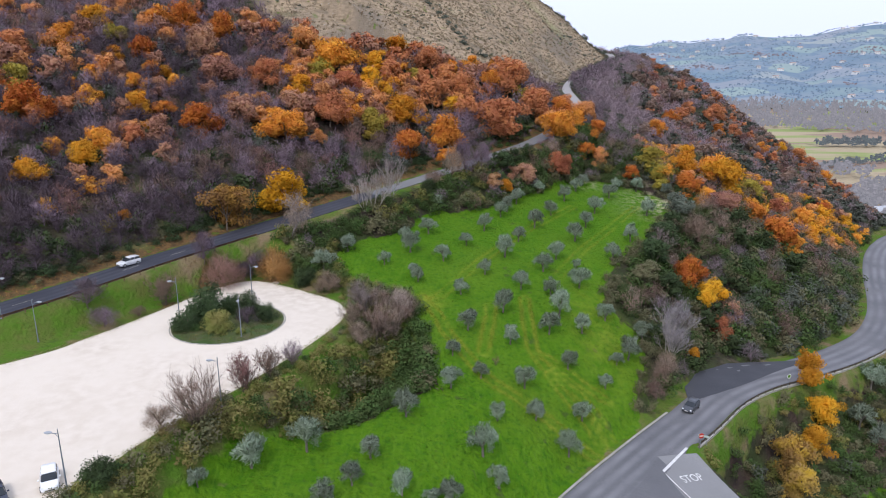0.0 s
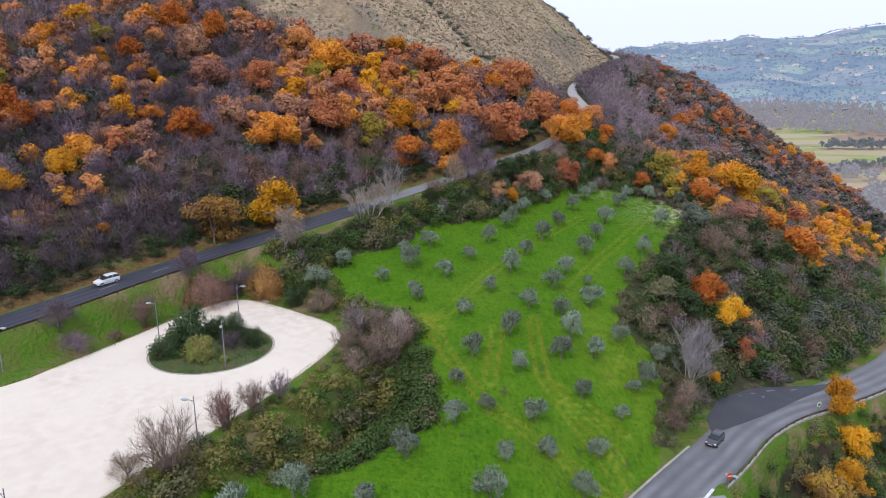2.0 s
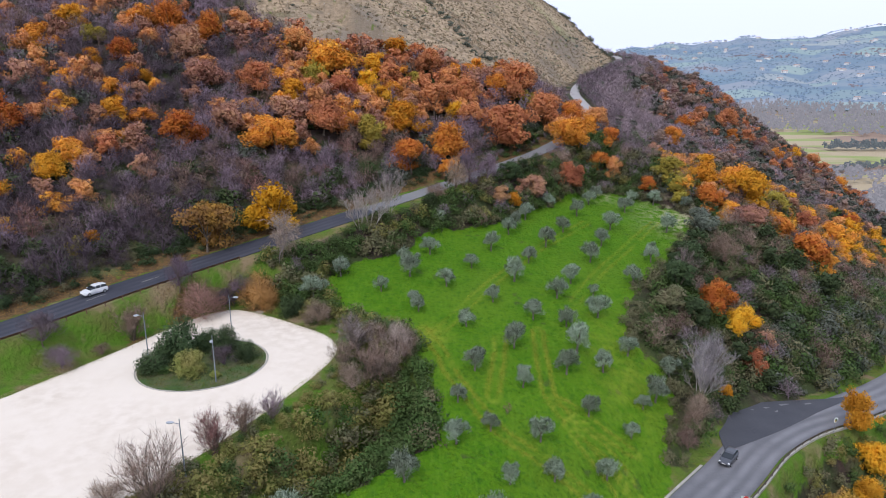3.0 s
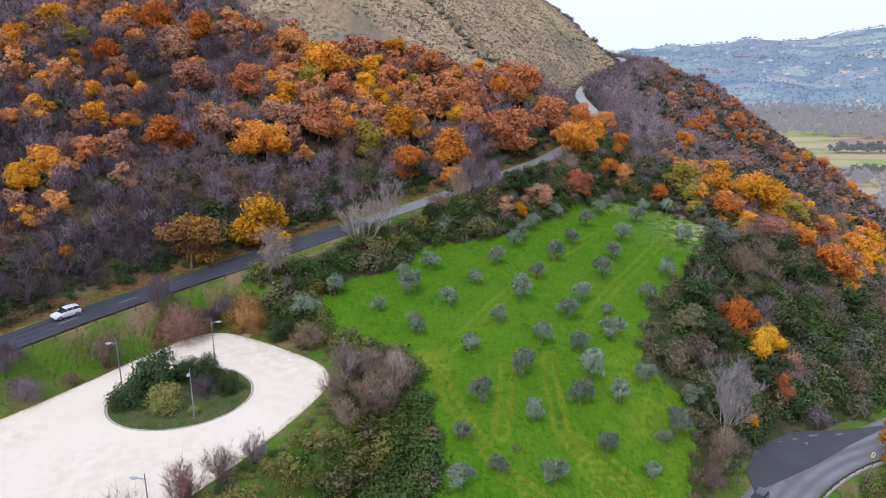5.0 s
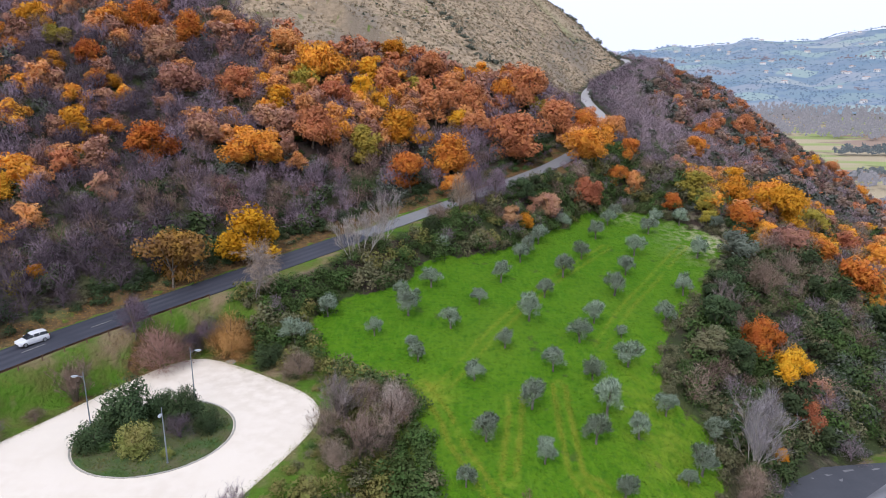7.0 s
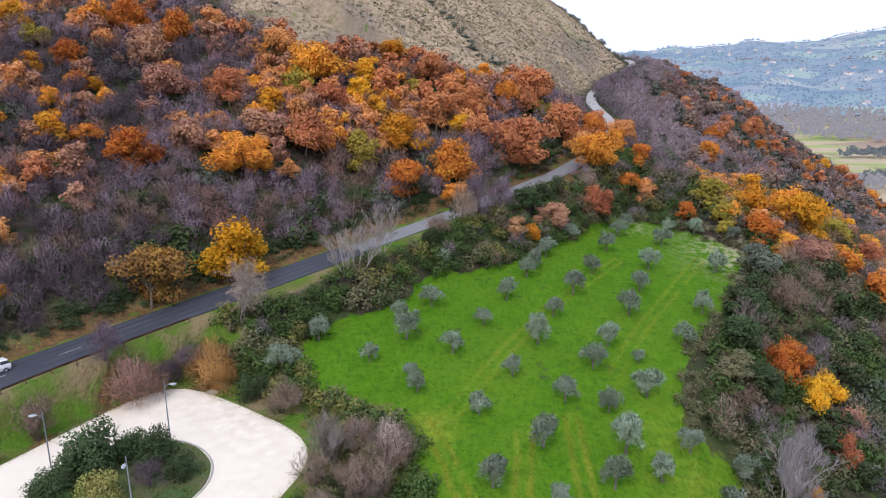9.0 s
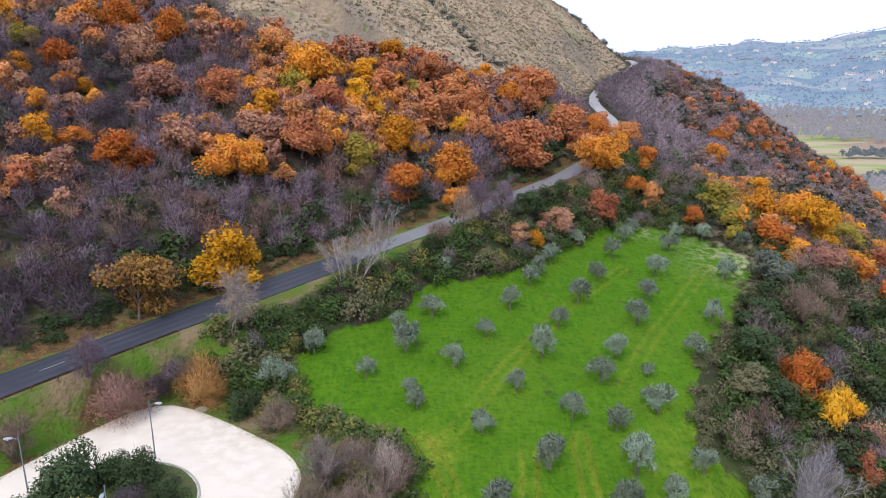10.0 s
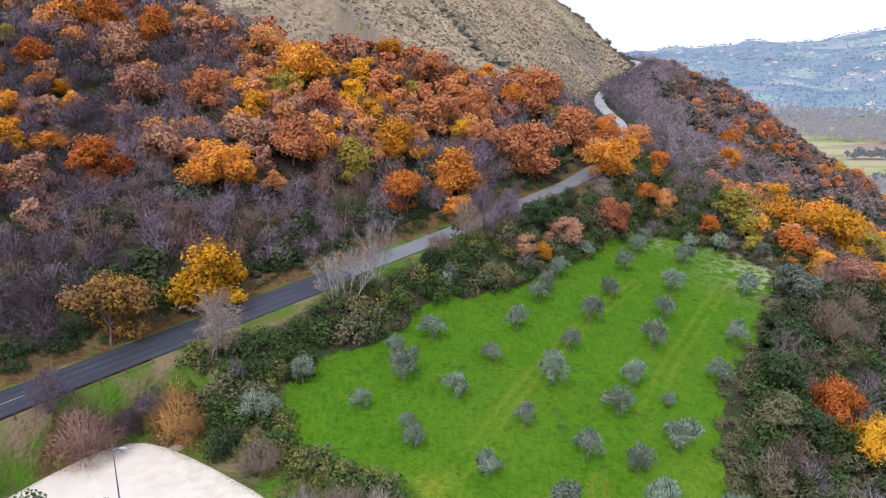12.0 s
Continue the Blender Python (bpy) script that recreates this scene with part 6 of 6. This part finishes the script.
# ---------------------------------------------------------------- road furniture and markings
def road_rail(line, offset, s0, s1, gap, beam_mat, post_mat, name, label, lift=0.0, tall=0.72, kerb_wall=False):
    """A crash barrier: posts, and a beam for each bay."""
    rail = new(name)
    q0, _ = at_along(line, (s0 + s1) / 2)
    rail.location = tuple(map(float, q0))
    n = int((s1 - s0) / gap)
    pts = []
    for k in range(n + 1):
        q, turn = at_along(line, s0 + k * gap)
        x, y = q[0] - math.sin(turn) * offset, q[1] + math.cos(turn) * offset
        pts.append(Vector((x, y, q[2] + lift)) - Vector(rail.location))
    for a in pts:
        part("post", box(bmesh.new(), a.x - 0.06, a.x + 0.06, a.y - 0.06, a.y + 0.06, a.z - 0.6, a.z + tall), post_mat, rail)
    for a, b in zip(pts, pts[1:]):
        d = (b - a).normalized()
        side = Vector((-d.y, d.x, 0)).normalized() * 0.04
        bm = bmesh.new()
        prof = ((-1, tall - 0.3), (1.2, tall - 0.22), (-0.6, tall - 0.15), (1.2, tall - 0.08), (-1, tall))
        va = [bm.verts.new(a + side * u + Vector((0, 0, h))) for u, h in prof]
        vb = [bm.verts.new(b + side * u + Vector((0, 0, h))) for u, h in prof]
        for i in range(4):
            bm.faces.new((va[i], vb[i], vb[i + 1], va[i + 1]))
        bmesh.ops.solidify(bm, geom=bm.faces[:], thickness=0.02)
        part("beam", bm, beam_mat, rail)
        if kerb_wall:
            w = Vector((-d.y, d.x, 0)).normalized() * 0.16
            bm = bmesh.new()
            vs = [bm.verts.new(p + w * u + Vector((0, 0, h))) for p in (a, b) for u, h in ((-1, -0.5), (-1, 0.2), (1, 0.2), (1, -0.5))]
            for f in ((0, 1, 5, 4), (1, 2, 6, 5), (2, 3, 7, 6), (0, 3, 2, 1), (4, 5, 6, 7)):
                bm.faces.new([vs[i] for i in f])
            part("plinth", bm, CONCRETE, rail, "pale concrete plinth")
    return tagged(rail, label, "barrier")


road_rail(LOWER, -4.3, along_of(LOWER, 35.6, 91.6), along_of(LOWER, 106, 158), 2.6, RUSTY_RAIL, RUSTY_RAIL, "crash_barrier", "dark weathered crash barrier along the lower road", 0.1, 0.75, True)
road_rail(UPPER, -4.3, along_of(UPPER, -78, 90), along_of(UPPER, -38, 136), 3.0, WOOD_RAIL, WOOD_RAIL, "roadside_railing", "dark low railing along the upper road", 0.0, 0.7)
road_rail(UPPER, -4.1, along_of(UPPER, 42, 232), along_of(UPPER, 49, 292), 3.5, STEEL, STEEL, "crash_barrier", "grey crash barrier on the road bend", 0.0, 0.75)


def stripe(line, offset, s0, s1, width, lift, name, label, mat, high=0.012):
    """A painted stripe or edging strip that follows a road."""
    n = max(2, int((s1 - s0) / 1.5) + 1)
    bm = bmesh.new()
    rows = []
    for k in range(n):
        q, turn = at_along(line, s0 + (s1 - s0) * k / (n - 1))
        rows.append([bm.verts.new((q[0] - math.sin(turn) * (offset + u), q[1] + math.cos(turn) * (offset + u), q[2] + lift + h))
                     for u, h in ((-width / 2, -0.05), (-width / 2, high), (width / 2, high), (width / 2, -0.05))])
    for a, b in zip(rows, rows[1:]):
        for i in range(3):
            bm.faces.new((a[i], a[i + 1], b[i + 1], b[i]))
    bmesh.ops.recalc_face_normals(bm, faces=bm.faces[:])
    return part(name, bm, mat, None)


s = along_of(UPPER, -92, 78)
while s < along_of(UPPER, -44, 129):
    tagged(stripe(UPPER, 0.0, s, s + 3.0, 0.1, 0.082, "trim_lane_dash", "", CONCRETE), "white dash of the centre line", "road marking", "centre line", "structure")
    s += 9.0
tagged(stripe(LOWER, 3.95, along_of(LOWER, 10, 66), along_of(LOWER, 38, 99), 0.35, 0.06, "trim_road_edging", "", CONCRETE, 0.05), "pale concrete edging beside the road", "edging", kind="structure")

def slab(a, b, width, z, name, label):
    a, b = Vector((*a, z)), Vector((*b, z))
    bm = box(bmesh.new(), 0, (b - a).length, -width / 2, width / 2, 0, 0.02)
    ob = part(name, bm, LINE_PAINT)
    ob.matrix_basis = Matrix.Translation(a) @ Matrix.Rotation(math.atan2(b.y - a.y, b.x - a.x), 4, "Z")
    return tagged(ob, label, "road marking", kind="structure")


slab((34.8, 90.4), (29.5, 84.3), 0.4, -11.345, "trim_stop_line", "broad white stop line")
slab((29.7, 84.2), (32.2, 76.0), 0.16, -11.345, "trim_side_line", "thin white line along the side road")
word = bpy.data.curves.new("stop_word", "FONT")
word.body, word.size, word.extrude, word.align_x = "STOP", 1.7, 0.006, "CENTER"
stop_word = new("trim_stop_word", word)
stop_word.matrix_basis = pose(33.2, 82.3, -11.34, 0, 0, 14) @ Matrix.Diagonal((0.75, 1.3, 1, 1))
word_mesh = bpy.data.meshes.new_from_object(stop_word)
bpy.data.objects.remove(stop_word)
word_ob = part("trim_stop_word", word_mesh, LINE_PAINT)
word_ob.matrix_basis = pose(33.2, 82.3, -11.34, 0, 0, 14) @ Matrix.Diagonal((0.75, 1.3, 1, 1))
tagged(word_ob, "white road lettering STOP", "road marking", kind="structure")

SIGN_RED = paint("sign_red", (0.5, 0.03, 0.03))
SIGN_WHITE = paint("sign_white", (0.75, 0.75, 0.74))


def round_sign(x, y, turn, face, label, name, tall=2.3, r=0.32, bar=None, hub=None):
    sign = new(name)
    sign.matrix_basis = pose(x, y, ground_z(x, y) - 0.02, 0, 0, turn)
    part("post", rod(bmesh.new(), (0, 0, -0.2), (0, 0, tall + r), 0.035), STEEL, sign)
    disc = part("disc", rod(bmesh.new(), (0, -0.04, tall), (0, -0.07, tall), r, None, 20), face, sign)
    if bar:
        part("bar", box(bmesh.new(), -r * 0.72, r * 0.72, -0.085, -0.07, tall - 0.07, tall + 0.07), bar, disc)
    if hub:
        part("mirror_glass", rod(bmesh.new(), (0, -0.07, tall), (0, -0.085, tall), r * 0.72, None, 20), hub, disc)
    return tagged(sign, label, "road sign")


round_sign(36.6, 90.3, 10, SIGN_RED, "round red no-entry sign with a white bar", "no_entry_sign", 2.2, 0.4, bar=SIGN_WHITE)
mirror, _n, _l, _p = shader("mirror_glass")
_p.inputs["Metallic"].default_value, _p.inputs["Roughness"].default_value, _p.inputs["Base Color"].default_value = 1.0, 0.05, (0.8, 0.82, 0.85, 1)
round_sign(59.3, 112.0, 20, SIGN_WHITE, "round convex traffic mirror with a white rim", "traffic_mirror", 2.4, 0.42, hub=mirror)
board = new("direction_board")
board.matrix_basis = pose(37.6, 91.8, ground_z(37.6, 91.8), 0, 0, -25)
for s in (-0.5, 0.5):
    part("post", rod(bmesh.new(), (s, 0, -0.2), (s, 0, 1.6), 0.03), STEEL, board)
part("plate", box(bmesh.new(), -0.75, 0.75, -0.06, -0.03, 1.2, 1.5), paint("board_pale_green", (0.45, 0.55, 0.5)), board, "pale plate")
tagged(board, "small pale roadside direction board", "road sign")

# bits lying on the gravel: a manhole cover and patches of stones
for x, y, r in ((-57.2, 92.6, 0.55), (-52.6, 90.7, 0.4), (-30.9, 124.9, 0.8)):
    lid = rod(bmesh.new(), (0, 0, 0), (0, 0, 0.05), r, r * 0.95, 14)
    lid = part("manhole_cover", lid, CONCRETE)
    lid.location = (x, y, LOT_LEVEL - 0.02)
    tagged(lid, "worn round concrete cover in the gravel", "manhole cover")


# pale scuffs of gravel washed over the asphalt bay
rough = np.random.RandomState(15)
for x, y, long, wide, turn in ((51.5, 119.6, 3.2, 0.7, 12), (55.0, 120.9, 4.0, 0.8, 14), (59.5, 121.7, 3.4, 0.6, 16), (53.2, 118.3, 2.2, 0.5, 40), (49.3, 118.8, 1.6, 0.5, -10)):
    bm = bmesh.new()
    ring = [bm.verts.new((math.cos(a) * long / 2 * rough.uniform(0.6, 1.1), math.sin(a) * wide / 2 * rough.uniform(0.5, 1.2), 0)) for a in np.arange(16) * 6.2832 / 16]
    bm.faces.new(ring)
    scuff = part("trim_gravel_scuff", bm, GREY_ASPHALT)
    scuff.matrix_basis = pose(x, y, lower_level(x, y) + 0.1, 0, 0, turn)
    tagged(scuff, "pale patch of gravel washed over the asphalt", "gravel", kind="structure")


# ---------------------------------------------------------------- across the valley
away = np.random.RandomState(77)


def polar_places(n, h0, h1, r0, r1):
    a, r = np.radians(away.uniform(h0, h1, n)), away.uniform(r0, r1, n)
    x, y = np.sin(a) * r, np.cos(a) * r
    return x, y, height(x, y)


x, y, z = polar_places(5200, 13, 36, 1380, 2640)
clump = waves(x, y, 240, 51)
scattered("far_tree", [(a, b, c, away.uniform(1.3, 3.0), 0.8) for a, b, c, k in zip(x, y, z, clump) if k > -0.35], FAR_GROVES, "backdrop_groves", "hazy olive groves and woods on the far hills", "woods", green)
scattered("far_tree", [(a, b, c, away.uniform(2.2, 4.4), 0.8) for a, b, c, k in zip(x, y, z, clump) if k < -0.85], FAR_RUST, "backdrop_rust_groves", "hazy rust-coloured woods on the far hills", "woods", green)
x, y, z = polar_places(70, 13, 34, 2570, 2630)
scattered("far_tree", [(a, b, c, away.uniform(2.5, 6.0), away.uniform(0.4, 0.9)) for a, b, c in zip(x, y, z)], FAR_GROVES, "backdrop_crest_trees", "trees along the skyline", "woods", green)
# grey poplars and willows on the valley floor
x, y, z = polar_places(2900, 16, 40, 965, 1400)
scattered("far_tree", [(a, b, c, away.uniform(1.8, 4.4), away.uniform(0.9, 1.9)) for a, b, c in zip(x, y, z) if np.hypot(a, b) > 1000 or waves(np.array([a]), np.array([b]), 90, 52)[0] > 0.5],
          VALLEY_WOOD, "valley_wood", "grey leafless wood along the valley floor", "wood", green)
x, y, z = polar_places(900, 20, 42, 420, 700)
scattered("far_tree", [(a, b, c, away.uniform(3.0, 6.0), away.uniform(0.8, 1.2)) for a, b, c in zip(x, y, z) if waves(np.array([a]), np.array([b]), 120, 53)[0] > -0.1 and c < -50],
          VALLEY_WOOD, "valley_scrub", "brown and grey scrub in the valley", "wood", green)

hedge = [(394 + 80 * u, 748 + 12 * away.rand(), 0, away.uniform(2.5, 5.5), away.uniform(0.8, 1.3)) for u in np.linspace(0, 1, 60)]
hedge += [(330 + 90 * u, 612 + 40 * u + 10 * away.rand(), 0, away.uniform(2.0, 5.0), away.uniform(0.8, 1.2)) for u in np.linspace(0, 1, 50)]
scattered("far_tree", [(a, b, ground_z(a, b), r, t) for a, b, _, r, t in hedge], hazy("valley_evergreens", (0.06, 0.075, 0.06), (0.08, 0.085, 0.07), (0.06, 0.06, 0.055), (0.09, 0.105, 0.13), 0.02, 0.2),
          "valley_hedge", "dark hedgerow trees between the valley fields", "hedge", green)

PLASTER = surface("pale_plaster", (0.80, 0.78, 0.75), (0.72, 0.70, 0.67), 0.3, 2.0, 0.9, 0, 0)
# roof tiles are greyed, with the far haze put into their colour
TILE_ROOF = surface("hazed_terracotta_roof", (0.42, 0.33, 0.30), (0.35, 0.28, 0.26), 0.3, 2.0, 0.9, 0, 0)
SHUTTER = surface("dark_window", (0.06, 0.06, 0.07), (0.09, 0.09, 0.09), 0.5, 3.0, 0.4, 0, 0)


def farmhouse(x, y, long, deep, tall, turn, name="farmhouse", words="pale far-off farmhouse with a tiled roof", roof_mat=None):
    house = new(name)
    house.matrix_basis = pose(x, y, ground_z(x, y) - 0.5, 0, 0, turn)
    wall = part("wall", box(bmesh.new(), -long / 2, long / 2, -deep / 2, deep / 2, 0, tall), PLASTER, house)
    bm = bmesh.new()
    e = 0.5
    v = [bm.verts.new(p) for p in ((-long / 2 - e, -deep / 2 - e, tall), (long / 2 + e, -deep / 2 - e, tall), (long / 2 + e, deep / 2 + e, tall), (-long / 2 - e, deep / 2 + e, tall),
                                   (-long / 2 - e, 0, tall + deep * 0.22), (long / 2 + e, 0, tall + deep * 0.22))]
    for f in ((0, 1, 5, 4), (2, 3, 4, 5), (0, 4, 3), (1, 2, 5), (3, 2, 1, 0)):
        bm.faces.new([v[i] for i in f])
    part("roof", bm, roof_mat or TILE_ROOF, house)
    for k in range(max(2, int(long / 3.5))):
        u = -long / 2 + (k + 0.5) * long / max(2, int(long / 3.5))
        for h in ((1.2,) if tall < 4.5 else (1.2, tall - 2.4)):
            part("window", box(bmesh.new(), u - 0.5, u + 0.5, -deep / 2 - 0.06, -deep / 2 - 0.01, h, h + 1.4), SHUTTER, wall)
    tagged(house, words, "house", "houses on the far hills" if name == "farmhouse" else "")


for k in range(56):
    a, r = math.radians(green.uniform(15.5, 33)), green.uniform(1450, 2600)
    if k > 42:
        r = green.uniform(2560, 2615)
    farmhouse(math.sin(a) * r, math.cos(a) * r, green.uniform(7, 14), green.uniform(6, 9), green.uniform(3.5, 6), green.uniform(-25, 25))
farmhouse(262, 425, 34, 14, 5.5, 18, "shed", "long pale-roofed farm shed on the valley floor", surface("pale_sheet_roof", (0.5, 0.52, 0.55), (0.42, 0.44, 0.47), 0.2, 2.0, 0.6, 0.1, 0))
